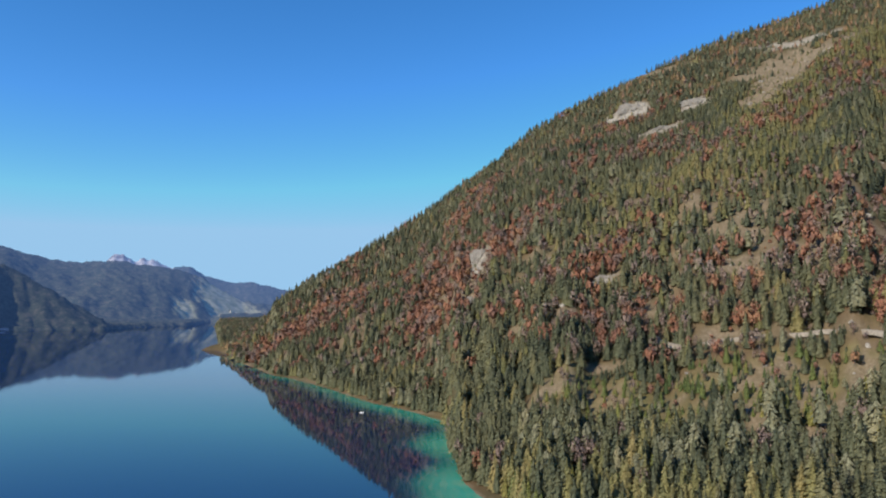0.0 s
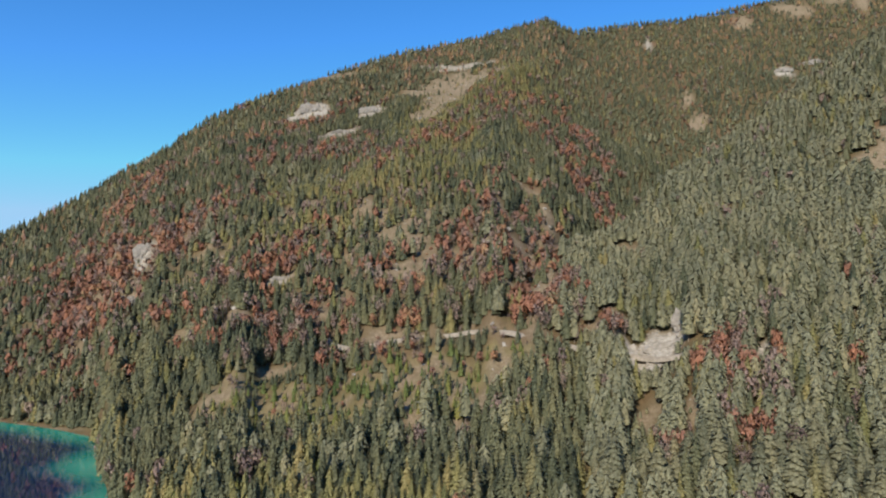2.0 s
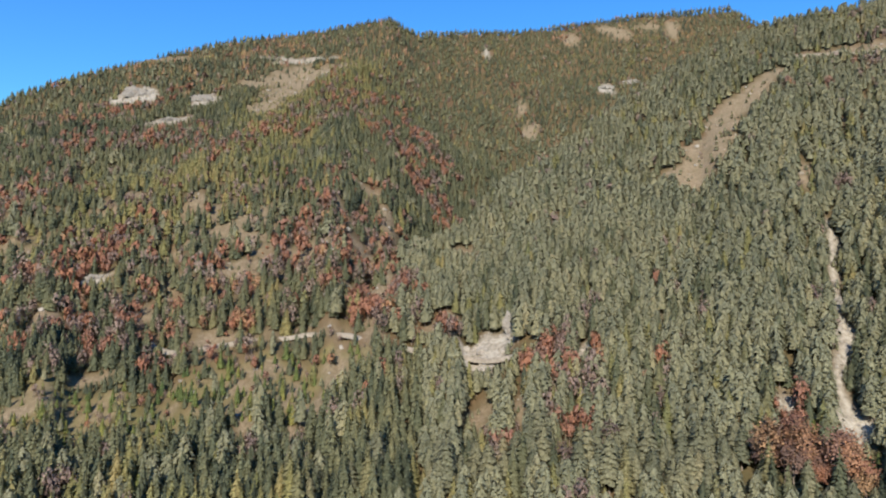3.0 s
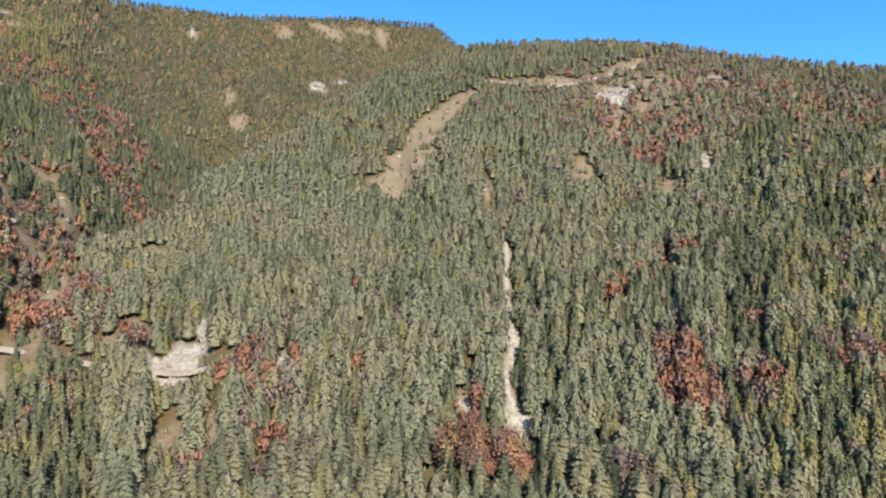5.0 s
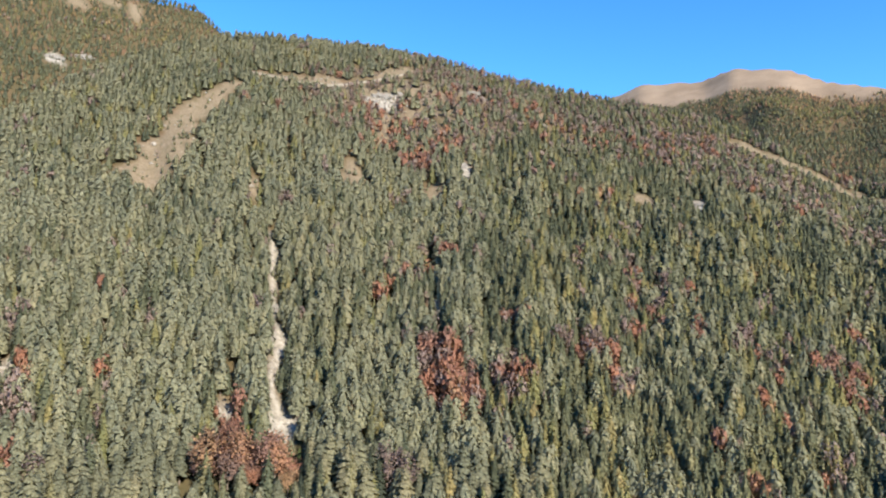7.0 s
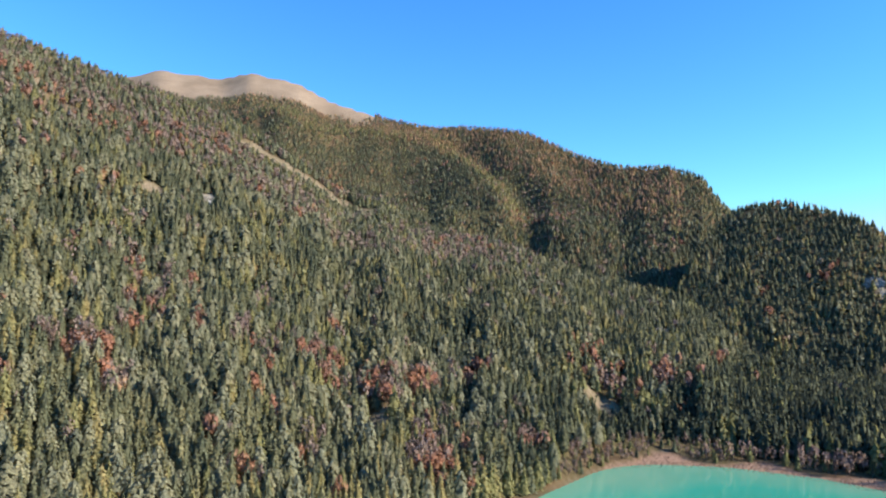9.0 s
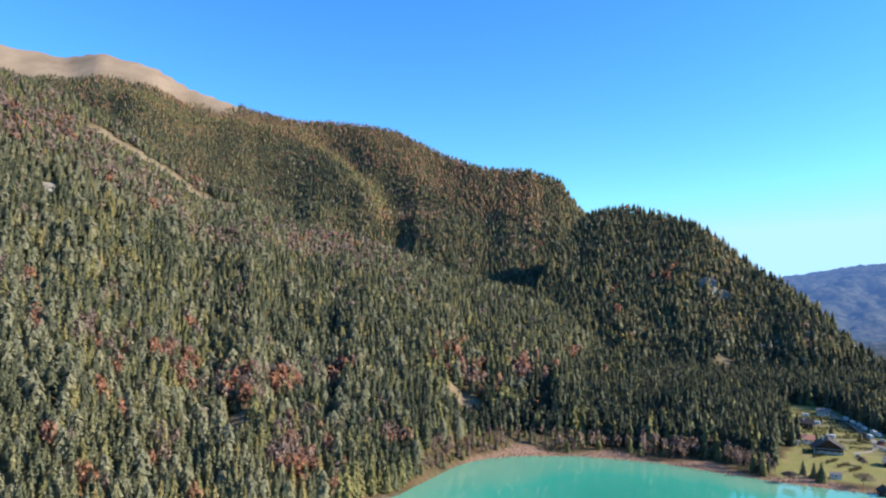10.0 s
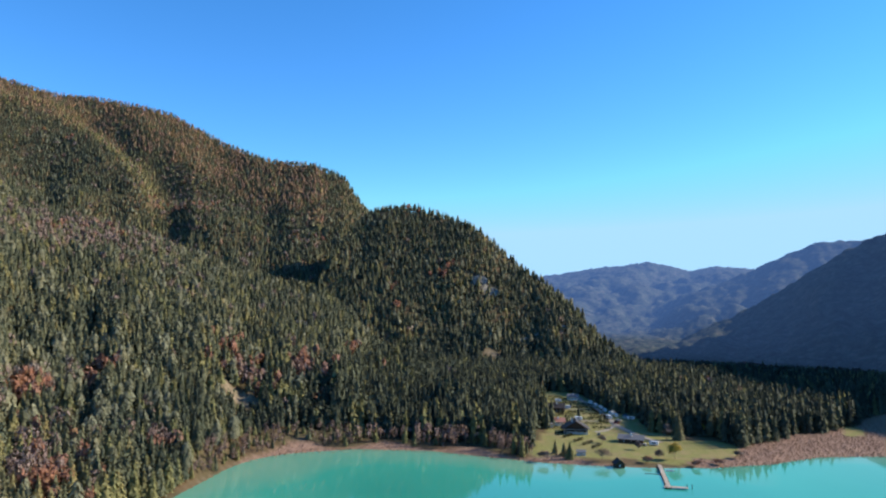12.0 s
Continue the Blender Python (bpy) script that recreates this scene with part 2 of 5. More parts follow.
def foliage(name, stops, single=False, rounded=True):
    """Leaf colours spread over the trees of a stand, with lighter and darker sprays; twigs catch the light as the crown's outside does."""
    m, n, l, b = material(name, 0.75, 0.15)
    if single:
        pick = n.new("ShaderNodeObjectInfo").outputs["Random"]
    else:
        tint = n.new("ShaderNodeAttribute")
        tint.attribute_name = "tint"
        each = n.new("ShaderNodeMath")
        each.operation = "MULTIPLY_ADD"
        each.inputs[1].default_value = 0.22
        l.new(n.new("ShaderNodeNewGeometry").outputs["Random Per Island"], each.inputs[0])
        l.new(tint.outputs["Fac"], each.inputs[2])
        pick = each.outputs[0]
    col = ramp(n, l, pick, stops)
    spray = ramp(n, l, noise_tex(n, l, 2.0, 3, 0.75), [(0.36, (0.5, 0.5, 0.5)), (0.64, (1.5, 1.5, 1.5))])
    col = mix(n, l, 1.0, col, spray, "MULTIPLY")
    l.new(col, b.inputs["Base Color"])
    thin = n.new("ShaderNodeBsdfTranslucent")
    if rounded:
        out = n.new("ShaderNodeAttribute")
        out.attribute_name = "facing"
        turn = n.new("ShaderNodeVectorTransform")
        turn.vector_type, turn.convert_from, turn.convert_to = "NORMAL", "OBJECT", "WORLD"
        l.new(out.outputs["Vector"], turn.inputs[0])
        l.new(turn.outputs[0], b.inputs["Normal"])
        l.new(turn.outputs[0], thin.inputs["Normal"])
    l.new(col, thin.inputs["Color"])
    both = n.new("ShaderNodeMixShader")
    both.inputs[0].default_value = 0.42
    l.new(b.outputs[0], both.inputs[1])
    l.new(thin.outputs[0], both.inputs[2])
    l.new(both.outputs[0], n["Material Output"].inputs["Surface"])
    return m


LEAF = {
    # darkest spruce stop holds the painted shade of the backlit eastern valley trees
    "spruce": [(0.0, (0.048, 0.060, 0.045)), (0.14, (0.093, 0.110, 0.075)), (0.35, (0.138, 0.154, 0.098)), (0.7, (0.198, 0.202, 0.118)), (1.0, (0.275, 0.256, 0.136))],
    "pine": [(0.0, (0.196, 0.208, 0.142)), (0.4, (0.265, 0.268, 0.178)), (0.8, (0.320, 0.310, 0.196)), (1.0, (0.375, 0.340, 0.210))],
    "larch": [(0.0, (0.205, 0.214, 0.098)), (0.5, (0.280, 0.266, 0.120)), (1.0, (0.370, 0.302, 0.140))],
    "gold_larch": [(0.0, (0.300, 0.240, 0.110)), (0.35, (0.420, 0.290, 0.150)), (0.7, (0.460, 0.285, 0.190)), (1.0, (0.420, 0.250, 0.205))],
    "young_spruce": [(0.0, (0.095, 0.140, 0.058)), (0.45, (0.165, 0.205, 0.074)), (0.8, (0.275, 0.275, 0.090)), (1.0, (0.330, 0.290, 0.105))],
    "beech": [(0.0, (0.285, 0.198, 0.165)), (0.3, (0.350, 0.198, 0.148)), (0.65, (0.415, 0.200, 0.130)), (1.0, (0.460, 0.310, 0.180))],
    "bare": [(0.0, (0.250, 0.185, 0.170)), (0.5, (0.340, 0.250, 0.220)), (1.0, (0.400, 0.320, 0.265))],
}
LEAF_MAT = {k: foliage(k + "_foliage", v) for k, v in LEAF.items()}
SINGLE_MAT = {k: foliage(k + "_sprays", [(p, tuple({"beech": 1.2, "pine": 0.8}.get(k, 1.0) * c for c in rgb)) for p, rgb in v], True) for k, v in LEAF.items()}

bark_mat, n, l, b = material("bark", 0.9, 0.1)
l.new(ramp(n, l, noise_tex(n, l, 3.0), [(0.3, (0.16, 0.125, 0.10)), (0.7, (0.30, 0.25, 0.21))]), b.inputs["Base Color"])

ground_mat, n, l, b = material("ground", 0.95, 0.1)
big, fine = noise_tex(n, l, 0.03, 6), noise_tex(n, l, 0.6, 5)


def mask(name):
    a = n.new("ShaderNodeAttribute")
    a.attribute_name = name
    return a.outputs["Fac"]


col = ramp(n, l, big, [(0.3, (0.075, 0.070, 0.035)), (0.5, (0.115, 0.085, 0.045)), (0.7, (0.14, 0.085, 0.05))])
grass = ramp(n, l, fine, [(0.3, (0.17, 0.17, 0.055)), (0.7, (0.25, 0.235, 0.085))])
grass = mix(n, l, ramp(n, l, noise_tex(n, l, 0.09, 5, 0.65), [(0.46, (0, 0, 0)), (0.62, (0.8, 0.8, 0.8))]), grass, (0.27, 0.205, 0.10))
dry = ramp(n, l, fine, [(0.3, (0.14, 0.108, 0.07)), (0.5, (0.22, 0.170, 0.115)), (0.7, (0.30, 0.240, 0.168))])
dry = mix(n, l, ramp(n, l, noise_tex(n, l, 0.14, 6, 0.7), [(0.42, (0, 0, 0)), (0.65, (0.5, 0.5, 0.5))]), dry, (0.135, 0.112, 0.060))
stone = ramp(n, l, noise_tex(n, l, 0.35, 8, 0.7), [(0.3, (0.16, 0.135, 0.11)), (0.45, (0.30, 0.27, 0.225)), (0.6, (0.42, 0.385, 0.33)), (0.75, (0.54, 0.51, 0.46))])
bald = ramp(n, l, noise_tex(n, l, 0.012, 7), [(0.3, (0.20, 0.145, 0.10)), (0.7, (0.31, 0.232, 0.165))])
reed = ramp(n, l, fine, [(0.3, (0.235, 0.145, 0.105)), (0.7, (0.33, 0.215, 0.155))])
wood_far = ramp(n, l, noise_tex(n, l, 0.05, 8, 0.85), [(0.32, (0.012, 0.020, 0.018)), (0.5, (0.028, 0.040, 0.032)), (0.66, (0.055, 0.055, 0.040))])
snow = ramp(n, l, big, [(0.35, (0.33, 0.33, 0.34)), (0.6, (0.75, 0.76, 0.78))])
for key, c in (("wood_far", wood_far), ("grass", grass), ("turf", mix(n, l, 0.5, grass, (0.13, 0.10, 0.05))), ("dry", dry), ("stone", stone), ("bald", bald), ("reed", reed), ("snow", snow)):
    col = mix(n, l, mask(key), col, c)
l.new(col, b.inputs["Base Color"])
bump(n, l, b, noise_tex(n, l, 0.25, 8, 0.75), 0.6, 1.5)

water_mat, n, l, b = material("water", 0.03, 0.5)
b.inputs["IOR"].default_value = 1.33
shallow = mask("shallow")
wcol = ramp(n, l, shallow, [(0.0, (0.0015, 0.012, 0.05)), (0.35, (0.004, 0.06, 0.10)), (0.7, (0.018, 0.215, 0.165)), (0.93, (0.045, 0.32, 0.235)), (1.0, (0.15, 0.34, 0.235))])
l.new(wcol, b.inputs["Base Color"])
bump(n, l, b, noise_tex(n, l, 0.35, 3), 0.04, 0.1)

road_mat, n, l, b = material("gravel_road", 0.95, 0.1)
l.new(ramp(n, l, noise_tex(n, l, 0.8, 6), [(0.3, (0.20, 0.17, 0.135)), (0.7, (0.34, 0.30, 0.245))]), b.inputs["Base Color"])

# ================= land cover =================


def blob(x, y, cx, cy, rx, ry, turn=0.0, edge=0.35):
    """1 inside an uneven oval, falling to 0 at its rim."""
    out = np.zeros(np.shape(x))
    reach = 1.9 * max(rx, ry)
    m = (np.abs(x - cx) < reach) & (np.abs(y - cy) < reach)
    if m.any():
        px, py = x[m], y[m]
        c, s = math.cos(radians(turn)), math.sin(radians(turn))
        u, v = ((px - cx) * c + (py - cy) * s) / rx, (-(px - cx) * s + (py - cy) * c) / ry
        r = np.hypot(u, v) + fbm(px / 13, py / 13, 3, cx) * 0.55 + fbm(px / 4.5, py / 4.5, 2, cy) * 0.45
        out[m] = np.clip((1 - r) / edge + 0.5, 0, 1)
    return out


def streak(x, y, pts, half):
    """1 along an uneven band of that half width."""
    out = np.zeros(np.shape(x))
    xs, ys = [p[0] for p in pts], [p[1] for p in pts]
    m = (x > min(xs) - 40) & (x < max(xs) + 40) & (y > min(ys) - 40) & (y < max(ys) + 40)
    if m.any():
        px, py, hw = x[m], y[m], half[m] if np.ndim(half) else half
        out[m] = np.clip((hw - to_line(px, py, pts) + fbm(px / 9, py / 9, 3, pts[0][0]) * hw * 0.9) / 2.5 + 0.5, 0, 1)
    return out


FOREST_ROAD = [(-330, 262), (-307, 254), (-281, 257), (-262, 274), (-242, 285), (-236, 292), (-212, 288), (-190, 284), (-176, 289), (-156, 287), (-141, 290), (-125, 286), (-108, 288)]
TRACK = [(-210, 284), (-203, 274), (-194, 258), (-200, 249)]
RIDGE_ROAD = [(-15, 642), (1, 641), (28, 635), (50, 626), (76, 642), (118, 672), (159, 705)]
VALLEY_ROAD = [(960, 51), (993, 2), (1010, -60), (1000, -140)]


CLEARING = [(-290, 190), (-266, 212), (-236, 238), (-205, 256)]


def clearing(x, y):
    """The felled strip below the forest road, grown over with young trees."""
    return to_line(x, y, CLEARING) < 25 + 12 * fbm(x / 22, y / 22, 2, 71)


# bare rock and dry openings: place, half width along the slope, half length up it, turn
STONES_WEST = ((-710, 550, 24, 22, 52), (-633, 582, 18, 13, 47), (-620, 522, 24, 8, 50), (-399, 282, 8, 7, 55), (-592, 282, 8, 26, 65), (-538, 247, 5, 8, 65), (-513, 1125, 11, 12, 25), (-293, 1110, 14, 20, 15))
STONES_SHOULDER = ((-144, 296, 8, 9, 25), (-133, 290, 9, 9, 25), (-139, 303, 9, 10, 25), (-129, 306, 3, 12, 23), (-91, 299, 3, 4, 17), (104, 614, 12, 14, -10), (116, 630, 9, 8, -10), (202, 649, 14, 10, -17), (145, 486, 4, 13, -17), (9, 275, 6, 6, 0), (-12, 276, 4, 3, 0))
STONES_EAST = ((324, 462, 6, 9, -35), (607, 206, 8, 8, -71), (1058, 72, 5, 10, -87))
DRY_WEST = ((-588, 708, 50, 50, 39), (-546, 740, 17, 24, 36), (-619, 653, 30, 13, 43), (-570, 645, 28, 30, 41), (-550, 596, 22, 28, 43), (-787, 659, 44, 8, 50), (-316, 334, 20, 5, 43), (-586, 240, 12, 9, 0))
DRY_RAVINE = ((-360, 941, 14, 26, 21), (-400, 1006, 8, 26, 22), (-297, 464, 7, 15, 33), (-281, 403, 15, 8, 35), (-219, 331, 8, 26, 33), (-404, 1278, 16, 26, 18), (-317, 1324, 19, 24, 13), (-226, 1349, 14, 30, 10), (-350, 1335, 26, 10, 0), (-270, 1355, 24, 10, 0))
DRY_SHOULDER = ((-120, 254, 6, 11, 25), (-103, 251, 3, 8, 22), (146, 650, 30, 22, -13), (95, 560, 7, 34, -9), (60, 473, 9, 16, -7), (115, 461, 6, 14, -14), (279, 468, 10, 12, -31), (-4, 440, 4, 14, 0), (128, 688, 40, 8, 40), (34, 640, 50, 8, 0))
DRY_CLEARING = ((930, 54, 11, 9, -87), (268, 234, 6, 7, -49), (444, 190, 13, 6, -67), (560, 512, 14, 10, 0), (-198, 262, 4, 10, 0), (-193, 238, 7, 8, 0), (-215, 256, 6, 6, 0), (-190, 226, 6, 4, 0), (-212, 220, 5, 4, 0))


def cover(x, y, z):
    d, az = np.hypot(x, y), np.degrees(np.arctan2(x, y))
    off = d - shore_at(az)
    k = {}
    stone = np.zeros_like(x)
    for c in STONES_WEST + STONES_SHOULDER + STONES_EAST:
        stone = np.maximum(stone, blob(x, y, *c))
    stone = np.maximum(stone, streak(x, y, [(8, 400), (6, 358), (10, 323), (5, 292), (12, 272)], 2.2 + 1.6 * fbm(x / 11, y / 11, 2, 91)))
    stone = np.maximum(stone, streak(x, y, [(94, 378), (88, 355), (84, 325)], 1.2 + 1.6 * fbm(x / 11, y / 11, 2, 92)))
    stone = np.maximum(stone, streak(x, y, [(-660, 735), (-600, 790), (-690, 740)], 6) * 0.7)
    k["stone"] = stone
    k["sparse"] = np.maximum.reduce([blob(x, y, 125, 610, 70, 70, 0, 0.8) * 0.6, blob(x, y, 230, 590, 70, 70, 0, 0.8) * 0.38, 0.85 * (az < -33) * np.exp(-((d - np.interp(az, [-85, -65, -50, -35], [900, 640, 520, 440])) / 110) ** 2) * np.clip(0.6 + 1.4 * fbm(x / 40, y / 40, 3, 57), 0, 1)])
    dry = np.zeros_like(x)
    for c in DRY_WEST + DRY_RAVINE + DRY_SHOULDER + DRY_CLEARING:
        dry = np.maximum(dry, blob(x, y, *c))
    dry = np.maximum(dry, streak(x, y, [(-68, 468), (-64, 505), (-52, 545), (-38, 580), (-22, 606)], 15 - np.clip((y - 500) / 18, 0, 6)))
    dry = np.maximum(dry, streak(x, y, [(-210, 284), (-203, 272), (-194, 258), (-200, 249)], 2.2))
    dry = np.maximum(dry, streak(x, y, [(470, 588), (505, 566), (545, 535)], 17))
    dry = np.maximum(dry, 0.9 * streak(x, y, [(95, 640), (108, 618), (104, 585), (112, 560)], 9))
    for c in range(26):
        a = radians(-62 + c * 1.45)
        r = 470 + 90 * math.sin(c * 2.1) + 40 * math.sin(c * 5.7)
        dry = np.maximum(dry, 0.9 * blob(x, y, r * math.sin(a), r * math.cos(a), 13, 6, 35))
    dry = np.maximum(dry, clearing(x, y) * np.clip(0.15 + 1.6 * fbm(x / 9, y / 9, 3, 73), 0.0, 0.85))
    k["dry"] = np.maximum.reduce([dry, np.clip(k["sparse"] * 2.2 * (0.5 + fbm(x / 12, y / 12, 3, 61)), 0, 0.85), np.clip(1 - np.abs(off - 1) / 3, 0, 1) * (z < 6)])
    k["turf"] = clearing(x, y) * np.clip(0.6 + fbm(x / 9, y / 9, 3, 79), 0.2, 0.9)
    meadow = (to_line(x, y, [(425, -15), (480, -25), (530, -35)]) < 17) | (to_line(x, y, [(440, -42), (480, -58), (560, -58)]) < 26) | (to_line(x, y, [(540, -35), (600, -38), (680, -24)]) < 25)
    meadow |= (to_line(x, y, [(430, -75), (455, -90), (485, -80)]) < 20) | (to_line(x, y, [(445, -105), (467, -113)]) < 18) | (to_line(x, y, [(530, -225), (557, -236)]) < 7)
    k["grass"] = np.clip(meadow * (off > 3) * 1.0, 0, 1)
    reeds = np.clip((13 + 8 * np.sin(az * 0.9) - off) / 4, 0, 1) * (az > 67) * (az < 96.5) * (off > -8)
    marsh = (to_line(x, y, [(425, -118), (450, -150), (500, -205), (560, -262), (640, -330)]) < 24 + 8 * fbm(x / 30, y / 30, 2, 9)) | (to_line(x, y, [(425, -118), (452, -178), (480, -225), (560, -300)]) < 30)
    k["reed"] = np.maximum(reeds, marsh * (k["grass"] < 0.5) * (off > -8) * 1.0)
    k["bald"] = np.clip((z - 640 + 35 * ((d > curve(EAST, 2)(az) - 150) & (az < 48)) + fbm(x / 160, y / 160, 4, 5) * 60) / 40, 0, 1) * (az > 15) * (d > 1500)
    k["wood_far"] = ((d > 2700) | (az > 118) | (az < -90)) * np.clip(off / 4, 0, 1)
    k["snow"] = (d > 4300) * (az > -96) * (az < -88.2) * np.clip((z - 235) / 40, 0, 1)
    meadow = blob(x, y, -3700, 370, 260, 150, 0) + blob(x, y, -3380, 160, 130, 50, 0) + blob(x, y, -3560, 470, 110, 60, 0)
    k["grass"] = np.maximum(k["grass"], np.clip(meadow, 0, 1) * (off > 5))
    return k


# ================= ground, water =================


def grid_mesh(name, rings, spokes, height, mat, keep=None, closed=True):
    """A round sheet of quads from rings (m) and spokes (degrees)."""
    D, A = np.meshgrid(rings, np.radians(spokes), indexing="ij")
    X, Y = D * np.sin(A), D * np.cos(A)
    Z = height(X, Y)
    nr, ns = D.shape
    i, j = np.meshgrid(np.arange(nr - 1), np.arange(ns), indexing="ij")
    jn = (j + 1) % ns
    quads = np.stack([i * ns + j, i * ns + jn, (i + 1) * ns + jn, (i + 1) * ns + j], -1).reshape(-1, 4)[:, ::-1]
    X, Y, Z = X.ravel(), Y.ravel(), Z.ravel()
    if not closed:
        quads = quads[(j < ns - 1).ravel()]
    if keep is not None:
        quads = quads[keep(X[quads].mean(1), Y[quads].mean(1))]
    used_verts, quads = np.unique(quads, return_inverse=True)
    quads = quads.reshape(-1, 4)
    X, Y, Z = X[used_verts], Y[used_verts], Z[used_verts]
    me = bpy.data.meshes.new(name)
    fill(me, np.stack([X, Y, Z], -1), quads)
    me.materials.append(mat)
    return me, X, Y, Z


def fill(me, verts, faces, slots=None, smooth=True):
    n = faces.shape[1]
    me.vertices.add(len(verts))
    me.vertices.foreach_set("co", np.ascontiguousarray(verts, np.float32).ravel())
    me.loops.add(faces.size)
    me.loops.foreach_set("vertex_index", np.ascontiguousarray(faces, np.int32).ravel())
    me.polygons.add(len(faces))
    me.polygons.foreach_set("loop_start", np.arange(0, faces.size, n, dtype=np.int32))
    me.polygons.foreach_set("use_smooth", np.full(len(faces), smooth))
    if slots is not None:
        me.polygons.foreach_set("material_index", np.ascontiguousarray(slots, np.int32))
    me.update(calc_edges=True)


def add_mask(me, name, values):
    a = me.attributes.new(name, "FLOAT", "POINT")
    a.data.foreach_set("value", np.ascontiguousarray(values, np.float32))


def add_facing(me, ways):
    a = me.attributes.new("facing", "FLOAT_VECTOR", "POINT")
    a.data.foreach_set("vector", np.ascontiguousarray(ways, np.float32).ravel())


spokes = np.concatenate([np.arange(-102, 122, 0.45), np.arange(122, 258, 3.0)])
rings = np.concatenate([[60, 120, 170, 190], np.arange(200, 520, 5), np.arange(520, 1200, 10), np.arange(1200, 2500, 26), np.arange(2500, 4910, 60)])


def far_off(x, y):
    """The far ends of the valley, beyond the last single trees."""
    d, az = np.hypot(x, y), np.degrees(np.arctan2(x, y))
    return ((az > -104) & (az < -74) & (d > np.where(az < -86, 2160, 2700))) | ((az > 84) & (az < 121) & (d > np.where(az > 96, 1080, np.where(az > 88, 1650, 2700))))


me, gx, gy, gz = grid_mesh("ground", rings, spokes, relief, ground_mat, lambda x, y: ~far_off(x, y))
for key, values in cover(gx, gy, gz).items():
    add_mask(me, key, values)
ground = tagged(new("ground", me), "forest floor, meadow and rock of a mountain valley round a lake", "ground", kind="structure")

# hazy distance: wooded hills and snow peaks two to five kilometres off
distance_mat, n, l, b = material("hazy_distance", 1.0, 0.0)
col = ramp(n, l, noise_tex(n, l, 0.045, 8, 0.85), [(0.34, (0.016, 0.024, 0.022)), (0.5, (0.045, 0.054, 0.042)), (0.64, (0.110, 0.096, 0.076))])
for key, c in (("grass", ramp(n, l, noise_tex(n, l, 0.03, 5), [(0.35, (0.16, 0.17, 0.10)), (0.65, (0.34, 0.31, 0.22))])), ("snow", ramp(n, l, noise_tex(n, l, 0.02, 6, 0.7), [(0.4, (0.14, 0.13, 0.14)), (0.6, (0.36, 0.35, 0.37))]))):
    col = mix(n, l, mask(key), col, c)
l.new(col, b.inputs["Base Color"])
# aerial haze painted on as blue emission, stronger further off
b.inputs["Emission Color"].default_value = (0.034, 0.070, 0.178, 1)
l.new(mask("haze_glow"), b.inputs["Emission Strength"])


def distant(x, y):
    """Far relief, roughened by the crowns of its woods and the crags of its peaks."""
    z, d, az = relief(x, y), np.hypot(x, y), np.degrees(np.arctan2(x, y))
    k = cover(x, y, z)
    crowns = (1 - np.maximum(k["grass"], k["snow"])) * (d > shore_at(az) + 12) * (9 * value_noise(x / 11, y / 11, 3) + 9 * value_noise(x / 26, y / 26, 4))
    return z + crowns + k["snow"] * 42 * fbm(az / 0.5, d / 220, 3, 77) - 1.0


# strength of the blue haze painted as glow on the distance, east and west
HAZE_GLOW = (([1080, 1500, 2000, 2300, 2800, 3900, 4800], [0.10, 0.28, 0.36, 0.74, 0.90, 1.15, 1.4]), ([1650, 2300, 2700, 3600, 4300, 4800], [0.32, 0.40, 0.56, 0.75, 1.0, 1.2]))
for lo, hi, start, label in ((-104, -74, 2130, "blue wooded hills, meadows and snow peaks at the far end of the lake"), (84, 121, 1070, "hazy blue wooded hills closing the valley")):
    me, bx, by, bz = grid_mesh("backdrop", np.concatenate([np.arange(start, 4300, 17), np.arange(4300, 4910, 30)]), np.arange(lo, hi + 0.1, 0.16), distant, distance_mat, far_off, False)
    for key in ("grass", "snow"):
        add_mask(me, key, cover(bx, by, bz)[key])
    add_mask(me, "haze_glow", np.interp(np.hypot(bx, by), *HAZE_GLOW[lo < 0]))
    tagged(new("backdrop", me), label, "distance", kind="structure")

wr = np.concatenate([[0.01], np.arange(40, 520, 8), np.arange(520, 1300, 20), np.arange(1300, 3700, 80)])
me, wx, wy, wz = grid_mesh("water", wr, np.concatenate([np.arange(-102, 122, 0.7), np.arange(122, 258, 3.0)]), lambda x, y: x * 0, water_mat)
wd, waz = np.hypot(wx, wy), np.degrees(np.arctan2(wx, wy))
edge = np.min([np.hypot(wx - r * math.sin(radians(a)), wy - r * math.cos(radians(a))) for a, r in ((a, float(shore_at(a))) for a in np.arange(-84, 118, 1.0))], axis=0)
reach = np.interp(waz, [-84, -70, -66, -60, 0, 50, 60, 118], [26, 34, 95, 120, 120, 150, 420, 420])
shelf = np.clip(1 - edge / reach, 0, 1) ** 0.8 * (waz > -86) * (waz < 119)
add_mask(me, "shallow", np.clip(shelf + fbm(wx / 60, wy / 60, 3, 4) * 0.08, 0, 1))
water = tagged(new("water", me), "calm lake water, deep blue with turquoise shallows", "lake", kind="structure")

# ================= trees =================


